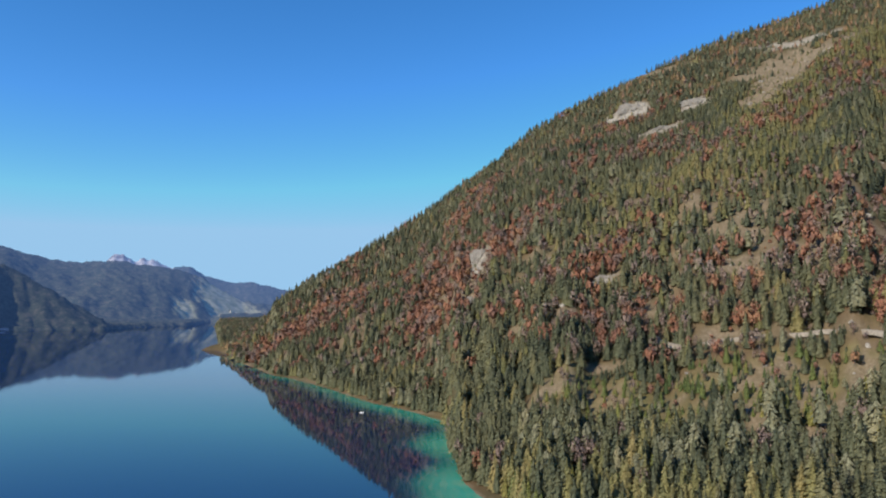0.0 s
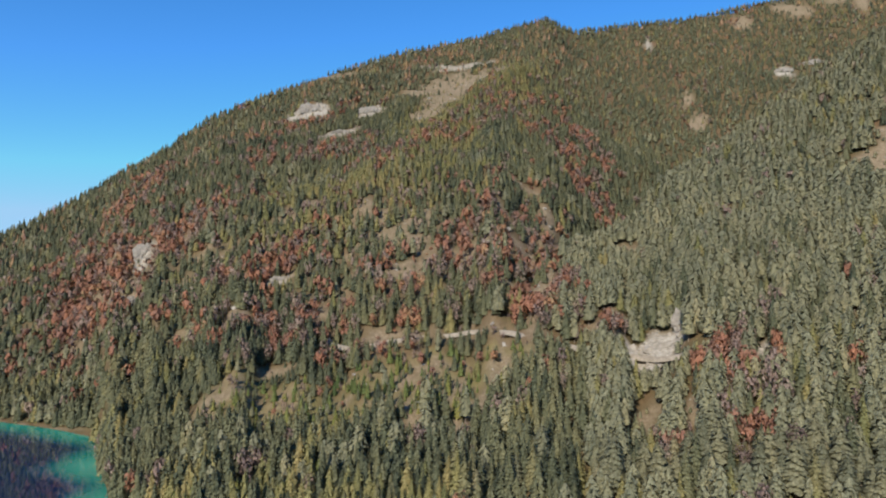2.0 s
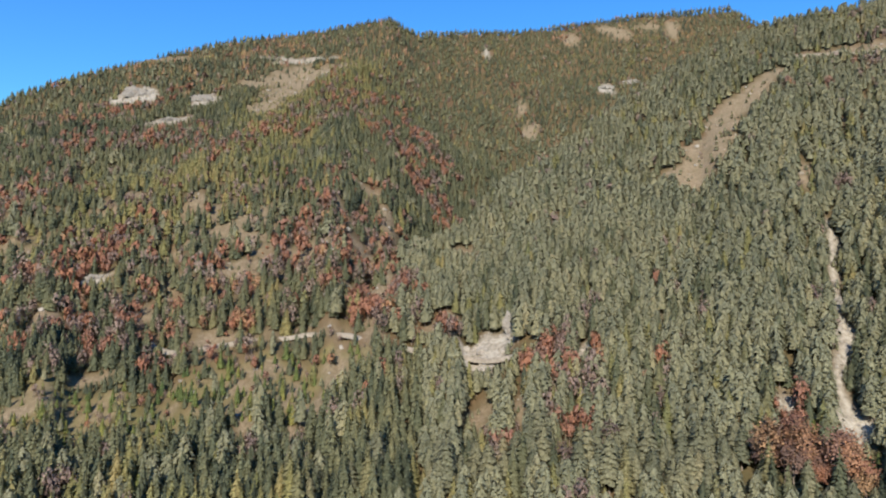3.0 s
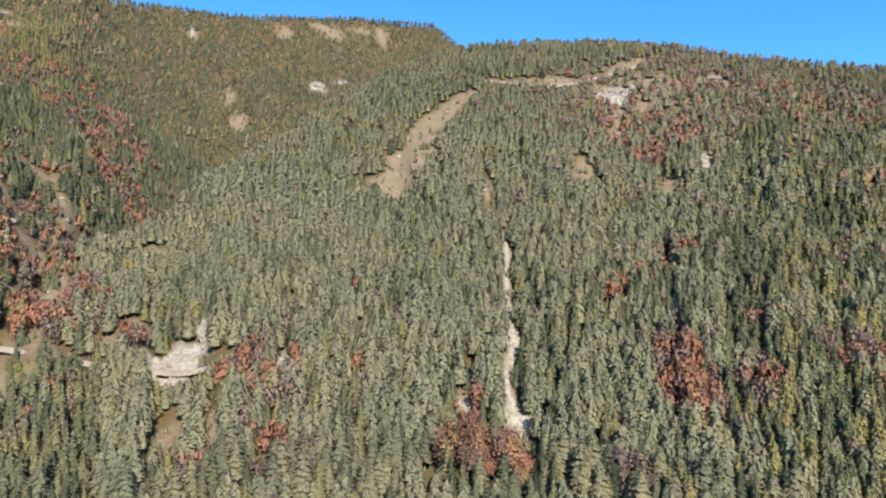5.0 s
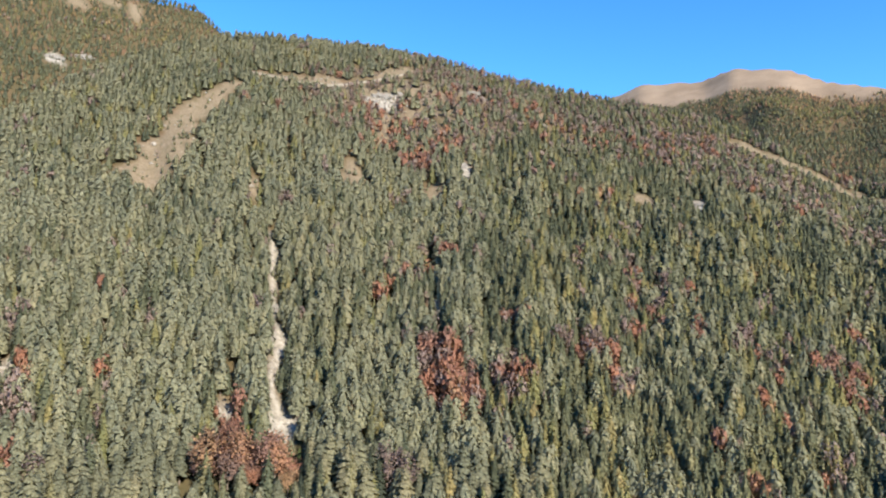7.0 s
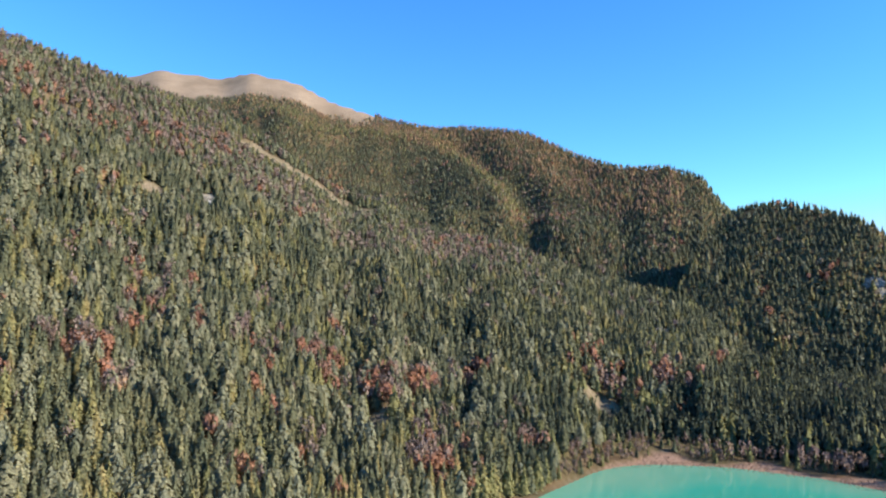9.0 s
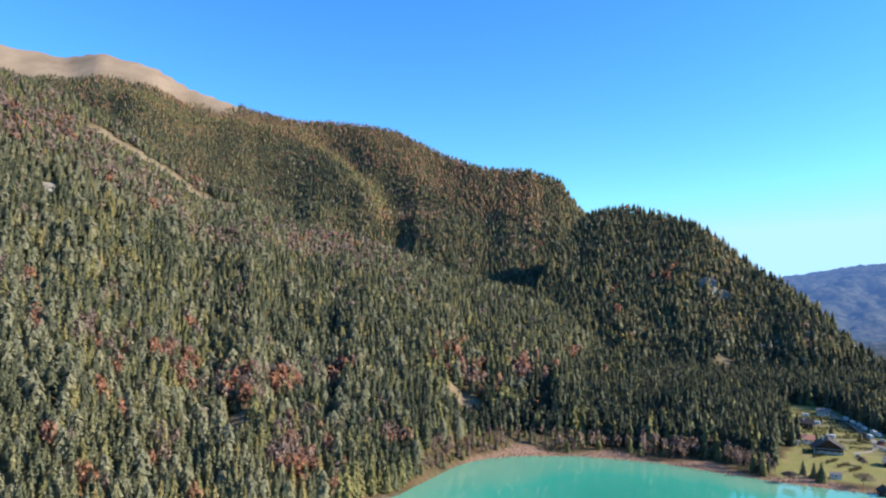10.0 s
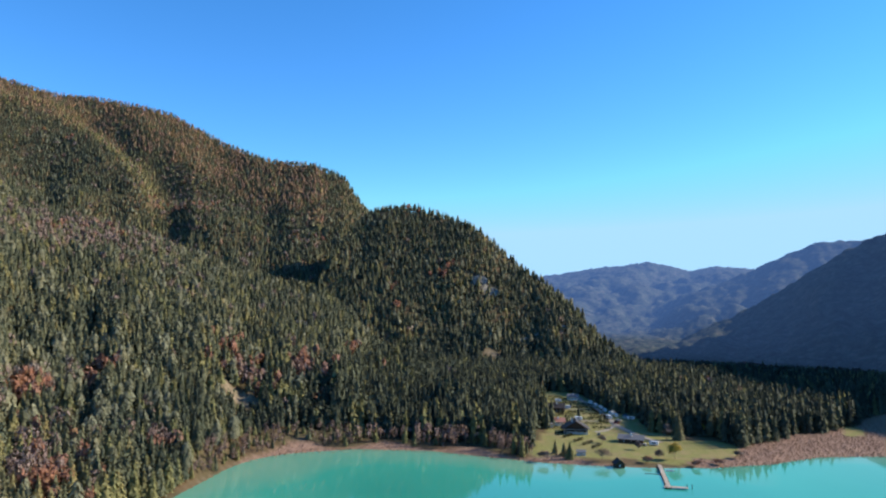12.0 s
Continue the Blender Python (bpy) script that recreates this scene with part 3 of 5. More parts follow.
def conifer(rng, twigs, round_top=0.0, bare=0.1, core=5):
    """One crown, height 1: drooping twigs wound round the stem over a slim core, with the way each one faces."""
    verts, faces, out = [], [], []
    size = 1.25 / math.sqrt(twigs)
    for k in range(twigs):
        u = (k + rng.uniform(0.2, 0.8)) / twigs
        t = 1 - math.sqrt(1 - u) if round_top < 0.4 else u * 0.97
        full = (1 - t) * (1 - round_top) + round_top * math.sqrt(max(1 - t**2.4, 0.02)) * min(1, 0.6 + t * 2)
        z = bare + (0.97 - bare) * t
        a = 2.39996 * k + rng.uniform(-0.5, 0.5)
        r = 0.5 * full * rng.uniform(0.72, 1.16) + 0.02
        length, w = min(size * rng.uniform(1.0, 1.7), r * 0.9 + 0.02), min(size, r * 0.8 + 0.03) * rng.uniform(0.55, 1.0)
        drop = size * 0.36 * rng.uniform(0.3, 1.1)
        dx, dy = math.cos(a), math.sin(a)
        b0 = len(verts)
        r0 = r - length * 0.75
        verts += [(dx * r0, dy * r0, min(z + drop * 1.3, 1.0)), (dx * r - dy * w, dy * r + dx * w, z - drop), (dx * (r + 0.02) + dy * w, dy * (r + 0.02) - dx * w, z - drop * rng.uniform(0.5, 1.5))]
        faces.append((b0, b0 + 2, b0 + 1))
        way = Vector((dx + rng.gauss(0, 0.3), dy + rng.gauss(0, 0.3), 0.62 + round_top * t + rng.gauss(0, 0.25))).normalized()
        out += [tuple(way)] * 3
    b0 = len(verts)
    if core:
        wide = 0.35 * (1 + 0.25 * round_top)
        ring = [(math.cos(2 * math.pi * c / core), math.sin(2 * math.pi * c / core)) for c in range(core)]
        verts += [(wide * x, wide * y, bare) for x, y in ring] + [(0, 0, 0.97)]
        faces += [(b0 + c, b0 + (c + 1) % core, b0 + core) for c in range(core)]
        out += [(0.93 * x, 0.93 * y, 0.37) for x, y in ring] + [(0, 0, 1)]
    return np.array(verts), np.array(faces), np.array(out)


def broadleaf(rng, sprays, open_crown):
    """One rounded crown, height 1, of loose sprays of leaves."""
    verts, faces, out = [], [], []
    lobes = [(rng.gauss(0, 0.16), rng.gauss(0, 0.16), rng.uniform(0.38, 0.78), rng.uniform(0.2, 0.32)) for _ in range(5)]
    size = 0.95 / math.sqrt(sprays) * (0.7 if open_crown else 0.95)
    for k in range(sprays):
        lx, ly, lz, lr = lobes[k % 5]
        p = Vector((rng.gauss(0, 1), rng.gauss(0, 1), rng.gauss(0.25, 1))).normalized()
        c = Vector((lx, ly, lz)) + p * lr * rng.uniform(0.75, 1.1)
        u = p.orthogonal().normalized()
        v = p.cross(u)
        b0 = len(verts)
        turn = rng.uniform(0, 6.28)
        for q in range(3):
            a = turn + q * 2.094
            e = c + (u * math.cos(a) + v * math.sin(a)) * size * rng.uniform(0.7, 1.5) + p * rng.uniform(-0.6, 0.5) * size
            verts.append((e.x, e.y, max(e.z, 0.1)))
        faces.append((b0, b0 + 1, b0 + 2))
        way = (p + Vector((rng.gauss(0, 0.3), rng.gauss(0, 0.3), 0.25 + rng.gauss(0, 0.3)))).normalized()
        out += [tuple(way)] * 3
    return np.array(verts), np.array(faces), np.array(out)


rng = random.Random(11)
KINDS = ("spruce", "pine", "larch", "gold_larch", "beech", "bare", "young_spruce")
PROTO = {}
for kind in KINDS:
    for lod, (twigs, core, sprays) in enumerate(((90, 5, 110), (30, 4, 34), (11, 3, 14))):
        if kind in ("beech", "bare"):
            PROTO[kind, lod] = [broadleaf(rng, sprays, kind == "bare") for _ in range(6)]
        else:
            PROTO[kind, lod] = [conifer(rng, twigs, 0.7 if kind == "pine" else 0.16, 0.22 if kind == "pine" else 0.05, core) for _ in range(6)]
        # a slim pale stem under the crown, where it can be made out
        with_stem = lod < 2 and kind not in ("spruce", "gold_larch", "young_spruce")
        for k, (pv, pf, pn) in enumerate(PROTO[kind, lod]):
            slots = np.zeros(len(pf), int)
            if with_stem:
                c0 = len(pv)
                tri = [(0.022 * math.cos(q * 2.094), 0.022 * math.sin(q * 2.094)) for q in range(3)]
                pv = np.vstack([pv, [(x, y, -0.03) for x, y in tri], [(0.4 * x, 0.4 * y, 0.75) for x, y in tri]])
                pf = np.vstack([pf, [(c0 + q, c0 + (q + 1) % 3, c0 + 3 + (q + 1) % 3) for q in range(3)], [(c0 + q, c0 + 3 + (q + 1) % 3, c0 + 3 + q) for q in range(3)]])
                pn = np.vstack([pn, [(x / 0.022, y / 0.022, 0) for x, y in tri + tri]])
                slots = np.concatenate([slots, np.ones(6, int)])
            PROTO[kind, lod][k] = (pv, pf, pn, slots)


def scatter(step, inner, outer, lo, hi, seed):
    """Jittered places in a sector of the plan."""
    r = np.random.RandomState(seed)
    g = np.arange(-outer, outer, step)
    x, y = np.meshgrid(g, g[g > -1100])
    x, y = (x + r.uniform(-0.46, 0.46, x.shape) * step).ravel(), (y + r.uniform(-0.46, 0.46, y.shape) * step).ravel()
    d, az = np.hypot(x, y), np.degrees(np.arctan2(x, y))
    ok = (d >= inner) & (d < outer) & (az > lo) & (az < hi) & (d > shore_at(az) + 3)
    return x[ok], y[ok]


# what stands in front of what, seen from over the lake: hidden far sides stay thinly wooded
sight_az, sight_d = np.arange(-108, 122, 0.5), np.arange(150, 4700, 10.0)
sa, sd2 = np.meshgrid(np.radians(sight_az), sight_d, indexing="ij")
lift = np.arctan2(relief(sd2 * np.sin(sa), sd2 * np.cos(sa)) - 90, sd2)
lift = np.maximum.accumulate(lift, axis=1)


def in_sight(x, y, top):
    d, az = np.hypot(x, y), np.degrees(np.arctan2(x, y))
    i = np.clip(((az + 108) / 0.5).astype(int), 0, len(sight_az) - 1)
    j = np.clip(((d - 150) / 10).astype(int) - 1, 0, len(sight_d) - 1)
    return np.arctan2(top - 90, d) > lift[i, j] - 0.004


# stands of beech: place, reach east and north, share
REDS_WEST = ((-338, 603, 30, 28, 0.7), (-382, 694, 32, 22, 0.55), (-205, 314, 9, 22, 0.9), (-170, 208, 9, 12, 0.95), (-97, 280, 6, 6, 0.9), (-99, 234, 5, 6, 0.9), (-154, 298, 6, 9, 0.8), (-4, 245, 16, 7, 0.85), (-10, 268, 5, 6, 0.9))
REDS_EAST = ((75, 287, 11, 24, 0.85), (153, 300, 11, 11, 0.9), (155, 279, 8, 11, 0.8), (102, 281, 10, 10, 0.5), (118, 322, 7, 8, 0.6), (289, 255, 9, 12, 0.7), (317, 246, 12, 14, 0.6), (258, 196, 9, 11, 0.7), (360, 241, 20, 14, 0.55), (507, 159, 24, 16, 0.85), (607, 147, 26, 18, 0.5), (466, 200, 18, 14, 0.5),
             (471, 142, 6, 9, 0.8), (235, 298, 6, 8, 0.8), (322, 318, 6, 8, 0.8), (325, 180, 8, 8, 0.7), (110, 560, 60, 70, 0.3), (220, 610, 60, 60, 0.24), (320, 560, 60, 50, 0.18))


def lots(r, x, y, seed):
    """Chances that neighbours often share, so that kinds stand in small clumps."""
    wx, wy = x + 5 * fbm(x / 15, y / 15, 2, seed), y + 5 * fbm(x / 15, y / 15, 2, seed + 9)
    clump = hashed(np.floor(wx / 9), np.floor(wy / 9), seed + 0.37)
    return np.where(r.uniform(0, 1, x.shape) < 0.5, clump, r.uniform(0, 1, x.shape))


def species(x, y, z, r):
    """Which kind grows where, from soil, height and chance."""
    d, az = np.hypot(x, y), np.degrees(np.arctan2(x, y))
    n1, n2, n3 = fbm(x / 70, y / 70, 3, 31), fbm(x / 45, y / 45, 3, 37), fbm(x / 110, y / 110, 3, 41)
    dice = lots(r, x, y, 1)
    red = np.clip(n1 * 1.2 - 0.35, 0, 0.5)
    west = (az < -30)
    belt = np.interp(az, [-85, -75, -65, -55, -45, -35], [1000, 850, 640, 500, 465, 450])
    band = np.exp(-((d - belt) / 105) ** 2) * west
    red = red * np.where(west & (d < belt - 80), 0.12, 0.4) + band * np.clip(0.3 + n1 * 1.1, 0.04, 0.66) * np.interp(az, [-48, -36], [1.0, 0.45])
    red = np.maximum(red, 0.35 * west * np.exp(-((d - np.interp(az, [-85, -50], [1000, 760])) / 120) ** 2) * np.clip(n1 * 2, 0, 1))
    for cx, cy, rx, ry, amount in REDS_WEST + REDS_EAST:
        red = np.maximum(red, 0.55 * amount * (np.hypot((x - cx) / rx, (y - cy) / ry) < 1 + 0.4 * n2))
    east_low = (az > 72) & (d < 1000) & (z < 40)
    red = np.where(east_low, red * 0.25, red)
    yellow = np.clip(n2 * 0.45 + 0.11, 0.05, 0.4) * np.where(west, 0.5, 1.0)
    yellow = np.maximum(yellow, 0.6 * (az > -64) * (az < -40) * (d < shore_at(az) + 34) * (n3 > -0.25))
    on_spur = to_line(x, y, SPUR)
    yellow = np.where((az > -37) & (az < -14) & (d > 560) & (d < 1150), 0.07, yellow)
    yellow = np.maximum(yellow, 0.85 * np.exp(-((on_spur / 75) ** 2)) * np.clip(0.85 + n2, 0, 1))
    yellow = np.where((az < 12) & (d > 700) & (on_spur > 80), yellow * 0.6, yellow)
    yellow = np.where((az > -30) & (az < 20) & (d < 800), yellow * 0.55, yellow)
    gold = np.clip((z - 400) / 260, 0, 0.34) * (az > 25) * (d > 1250) * np.clip(0.55 + n3 * 1.8, 0.05, 1)
    gold = np.maximum(gold, 0.2 * (az < -8) * (d > curve(WEST, 2)(az) - 190) * np.clip(0.5 + n1, 0, 1))
    yellow = np.where(east_low, 0.03, yellow)
    head = (az > 72.5) & (d < 1400)
    yellow, gold = np.where(head, np.clip(0.12 + n2 * 0.4, 0.02, 0.4), yellow), np.where(head, gold * 0.1, gold)
    beyond = d - curve(EAST_SPUR, 1)(az)
    east = (az > 39) & (az < 60.5) & (d > 900)
    flank, brow = east & (beyond < -35), east & (beyond >= -35) & (beyond < 110)
    gold, yellow = np.where(flank, 0.03, gold), np.where(flank, np.clip(0.05 + n2 * 0.3, 0.02, 0.3), yellow)
    gold, yellow = np.where(brow, np.clip(0.2 + n2 * 0.3, 0.05, 0.5), gold), np.where(brow, np.clip(0.62 + n2 * 0.4, 0.4, 0.8), yellow)
    shady = (az >= 60.5) & (az < 73) & (d > 950) & (d < curve(EAST, 2)(az) - 190)
    gold, yellow = np.where(shady, 0.03, gold), np.where(shady, np.clip(0.08 + n2 * 0.35, 0.02, 0.3), yellow)
    gold = np.where((d > curve(EAST, 2)(az) - 190) & (az > 40) & (az < 73), np.maximum(gold, 0.58), gold)
    piny = np.clip(0.30 + n3 * 0.5, 0.08, 0.7)
    shoulder = (az > -33) & (az < 18) & (d < curve(MIDDLE, 2)(az) + 12)
    piny = np.where(shoulder, np.clip(0.74 + n3 * 0.3, 0.45, 0.92), piny)
    piny = np.where((az > -36) & (az < 4) & ~shoulder, 0.06, piny)
    piny = np.where(az < -33, piny * 0.3, piny)
    piny = np.where((az > 20) & (d < 900), piny * 0.7, piny)
    yellow = np.where((az > 20) & (az < 72) & (d < 900), np.maximum(yellow, np.clip(0.2 + n2 * 0.5, 0.05, 0.45)), yellow)
    piny = np.where((az > 50) & (d < 900), piny * 0.5, piny)
    piny = np.where(east_low, 0.0, piny)
    piny = np.where((az > 30) & (d > 900), 0.06, piny)
    piny = np.where((az < -30) & (az > -62) & (d < 330), 0.1, piny)
    out = np.zeros(x.shape, int)
    out[dice < piny] = 1
    dice = lots(r, x, y, 2)
    out[dice < yellow] = 2
    dice = lots(r, x, y, 3)
    out[dice < gold] = 3
    dice = lots(r, x, y, 4)
    out[dice < red] = 4
    out[(dice < red * 1.9 + 0.02 * ~east_low) & (dice >= red)] = 5
    dice = r.uniform(0, 1, x.shape)
    grey = np.maximum(0.4 * (blob(x, y, 135, 610, 95, 80) > 0.2), 0.42 * (az > 12) * (az < 62) * (d > curve(MIDDLE, 2)(az) - 190) * (d < 900) * np.clip(0.6 + 1.6 * n1, 0, 1))
    grey = np.maximum(grey, np.where(shady, np.clip(0.05 + n1 * 0.3, 0.0, 0.2), 0))
    out[(dice < grey) & (out < 4)] = 5
    out[(out == 5) & (np.hypot(x, y - 256) < 30)] = 4
    out[(out == 5) & (east_low | head) & (dice < 0.85)] = 0
    belt = (out >= 4) & (az < -30) & (d < 278) & (np.hypot((x + 196) / 11, (y - 207) / 10) > 1)
    out[belt & (dice < 0.75)] = 0
    fresh = np.maximum.reduce([0.5 * clearing(x, y), 0.75 * (blob(x, y, 3, 254, 15, 9) > 0.3), 0.5 * (az > -64) * (az < -40) * (d < 290) * np.clip(0.4 + n2 * 2.0, 0, 1)])
    out[(dice < fresh) & (out < 4)] = 6
    return out


def stand(step, inner, outer, lo, hi, seed, tall):
    """Places, kinds and sizes of the trees of a stretch of forest."""
    r = np.random.RandomState(seed + 100)
    x, y = scatter(step, inner, outer, lo, hi, seed)
    z = relief(x, y)
    seen = in_sight(x, y, z + tall) & ~far_off(x, y)
    x, y, z = x[seen], y[seen], z[seen]
    k = cover(x, y, z)
    d, az = np.hypot(x, y), np.degrees(np.arctan2(x, y))
    thick = np.where(clearing(x, y), 0.4, np.where(d > 600, 0.8, 0.92))
    open_land = np.maximum.reduce([k["sparse"], k["stone"] * 0.94, (k["dry"] - k["sparse"] * 0.6) * thick, k["grass"], k["reed"], k["bald"]])
    # trees stay low just below stones, slides and roads
    cap = np.full(x.shape, 99.0)
    for drop in (4.0, 8.0, 12.0, 17.0, 22.0) if inner < 880 else (8.0, 16.0):
        ux, uy = x * (1 + drop / d), y * (1 + drop / d)
        above = cover(ux, uy, z)
        bare = (np.maximum(above["stone"], above["dry"] - above["sparse"] * 1.8) > 0.5) & ~clearing(ux, uy)
        cap = np.where(bare, np.minimum(cap, 2.0 + 0.58 * drop), cap)
        verge = to_line(ux, uy, RIDGE_ROAD) < 3
        verge |= (to_line(ux, uy, FOREST_ROAD) < 3) & (fbm(ux / 16, uy / 16, 2, 67) > -0.05)
        cap = np.where(verge, np.minimum(cap, 3.0 + 0.7 * drop), cap)
    open_land = np.maximum(open_land, (np.minimum(to_line(x, y, FOREST_ROAD), to_line(x, y, RIDGE_ROAD)) < 3) | (to_line(x, y, TRACK) < 3))
    open_land = np.maximum(open_land, (x > 380) & (x < 500) & (y < -2) & (y > -125) & (d - shore_at(az) < 95))
    ok = (r.uniform(0, 1, x.shape) > open_land) & (z > 0.5) & (r.uniform(0, 1, x.shape) < 0.94)
    # shrubs and saplings hold on in the dry openings
    shrub = ~ok & (np.maximum(k["dry"], k["sparse"]) > 0.3) & (np.maximum.reduce([k["grass"], k["reed"], k["bald"]]) < 0.2) & (to_line(x, y, FOREST_ROAD) > 3) & (to_line(x, y, RIDGE_ROAD) > 3) & (z > 0.5) & (r.uniform(0, 1, x.shape) < np.where((k["sparse"] > 0.3) & (x < 0), 0.4, 0.24)) & (d < 1700)
    ok, small = ok | shrub, shrub[ok | shrub]
    x, y, z, cap = x[ok], y[ok], z[ok], cap[ok]
    kind = species(x, y, z, r)
    d, az = np.hypot(x, y), np.degrees(np.arctan2(x, y))
    h = tall * r.uniform(0.74, 1.13, x.shape) * (1 + 0.2 * fbm(x / 40, y / 40, 2, 3)) * np.interp(z, [0, 120, 330, 800], [1.05, 1.0, 0.74, 0.66])
    young = clearing(x, y)
    h = np.where(young, h * r.uniform(0.22, 0.6, x.shape), h)
    h = np.where((kind == 6) & ~young, h * r.uniform(0.4, 0.8, x.shape), h)
    h = np.where((kind == 4) | (kind == 5), h * 0.9, h)
    h = np.where(small, h * r.uniform(0.12, 0.38, x.shape), h)
    tall_stand = (az > 74) & (d < 900) & (z < 30)
    h = np.where(tall_stand, h * 1.5, h)
    fringe = (d - shore_at(az) < 32) & (az > 63) & (az < 97)
    kind = np.where(fringe & (r.uniform(0, 1, x.shape) < 0.8), np.where(r.uniform(0, 1, x.shape) < 0.72, 5, 2), kind)
    h = np.where(fringe, h * r.uniform(0.35, 0.62, x.shape), h)
    h = np.minimum(h, cap * r.uniform(0.75, 1.1, x.shape))
    full = np.interp(d, [260, 400, 700, 1500], [0.92, 1.05, 1.2, 1.4])
    wide = np.where(small, 1.5, 1.0) * h * np.choose(kind, [0.43, 0.47, 0.45, 0.41, 0.56, 0.5, 0.48]) * r.uniform(0.85, 1.2, x.shape) * full * np.where(tall_stand, 0.78, 1.0)
    return x, y, z, kind, h, wide


def plant(name, label, places, lod, pick):
    """All trees of one kind in a stretch, as one sheet of woodland."""
    x, y, z, kind, h, wide = (a[pick] for a in places)
    protos = PROTO[name.split("_forest")[0], lod]
    r = np.random.RandomState(len(x))
    which = r.randint(0, len(protos), len(x))
    vs, fs, ns, ts, ss, base = [], [], [], [], [], 0
    for w, (pv, pf, pn, slots) in enumerate(protos):
        m = which == w
        c = m.sum()
        if not c:
            continue
        a = r.uniform(0, 2 * math.pi, c)
        ca, sn = np.cos(a)[:, None], np.sin(a)[:, None]
        px = (pv[None, :, 0] * ca - pv[None, :, 1] * sn) * wide[m][:, None] + x[m][:, None]
        py = (pv[None, :, 0] * sn + pv[None, :, 1] * ca) * wide[m][:, None] + y[m][:, None]
        pz = pv[None, :, 2] * h[m][:, None] + z[m][:, None] - 0.3
        vs.append(np.stack([px, py, pz], -1).reshape(-1, 3))
        ns.append(np.stack([pn[None, :, 0] * ca - pn[None, :, 1] * sn, pn[None, :, 0] * sn + pn[None, :, 1] * ca, np.broadcast_to(pn[None, :, 2], px.shape)], -1).reshape(-1, 3))
        fs.append((pf[None] + (np.arange(c) * len(pv))[:, None, None] + base).reshape(-1, 3))
        # shade painted into the tint: eastern trees on low or southern ground are darkened
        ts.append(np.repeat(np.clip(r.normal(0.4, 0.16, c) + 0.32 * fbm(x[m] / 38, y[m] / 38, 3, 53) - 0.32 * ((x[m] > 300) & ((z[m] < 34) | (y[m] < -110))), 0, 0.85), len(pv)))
        ss.append(np.tile(slots, c))
        base += c * len(pv)
    if not vs:
        return
    me = bpy.data.meshes.new(name)
    fill(me, np.concatenate(vs), np.concatenate(fs), np.concatenate(ss), smooth=False)
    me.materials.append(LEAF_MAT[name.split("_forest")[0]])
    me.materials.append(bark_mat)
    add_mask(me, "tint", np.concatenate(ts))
    add_facing(me, np.concatenate(ns))
    tagged(new(name, me), label, "forest", kind="stuff")


LABEL = {"spruce": "dense dark green spruce forest on the mountainside", "pine": "grey-green pine forest on the mountainside", "larch": "yellow-green larches among the forest",
         "gold_larch": "golden autumn larches on the high slopes", "beech": "rust-red autumn beeches among the conifers", "young_spruce": "fresh green young spruces between larger trees", "bare": "bare purple-brown broadleaf trees on the slope"}
near = stand(4.2, 200, 430, -90, 119, 1, 15.0)
middle = stand(4.6, 430, 880, -90, 119, 2, 13.6)
far = stand(6.6, 880, 2700, -90, 119, 3, 14.5)
# the trees of the lowest stretch of the bank in view stand singly
bank = np.hypot(near[0], near[1]) * (1 + 0.0006 * np.abs(np.degrees(np.arctan2(near[0], near[1]))))
grove = np.zeros(len(bank), bool)
grove[np.argsort(np.where((bank > 238) & (near[3] != 3) & (np.abs(np.degrees(np.arctan2(near[0], near[1]))) < 60), bank, 1e9))[:300]] = True
for places, lod in ((near, 0), (middle, 1), (far, 2)):
    for ki, kind in enumerate(KINDS):
        plant(kind + "_forest", LABEL[kind], places, lod, (places[3] == ki) & (~grove if lod == 0 else True))
print("TREES", len(near[0]), len(middle[0]), len(far[0]), "TRIS", sum(len(o.data.polygons) for o in scene.objects if o.type == "MESH"))

# ================= roads =================


def ribbon(name, pts, half, mat, label, rise=0.5):
    """A graded road with embankments, laid over the ground."""
    p = []
    for (ax, ay), (bx, by) in zip(pts[:-1], pts[1:]):
        c = max(2, int(math.hypot(bx - ax, by - ay) / 5))
        p += [(ax + (bx - ax) * k / c, ay + (by - ay) * k / c) for k in range(c)]
    p.append(pts[-1])
    p = np.array(p, float)
    t = np.gradient(p, axis=0)
    t /= np.linalg.norm(t, axis=1)[:, None]
    side = np.stack([-t[:, 1], t[:, 0]], -1)
    z = relief(p[:, 0], p[:, 1])
    z = np.convolve(np.pad(z, 3, "edge"), np.ones(7) / 7, "valid") + rise
    rows = [np.column_stack([p + side * o, z + dz]) for o, dz in ((-half - 1.2, -2.2), (-half, 0), (-half * 0.3, 0.08), (half * 0.3, 0.08), (half, 0), (half + 1.2, -2.2))]
    v = np.stack(rows, 1).reshape(-1, 3)
    i, j = np.meshgrid(np.arange(len(p) - 1), np.arange(5), indexing="ij")
    q = np.stack([i * 6 + j, i * 6 + j + 1, (i + 1) * 6 + j + 1, (i + 1) * 6 + j], -1).reshape(-1, 4)[:, ::-1]
    me = bpy.data.meshes.new(name)
    fill(me, v, q)
    me.materials.append(mat)
    return tagged(new(name, me), label, "road", kind="structure")


ribbon("road", FOREST_ROAD, 1.1, road_mat, "pale gravel forest road cut into the slope", 0.45)
ribbon("road", RIDGE_ROAD, 1.6, road_mat, "pale gravel road along the wooded shoulder", 0.5)
ribbon("road", VALLEY_ROAD, 2.0, road_mat, "pale valley road at the foot of the mountain")

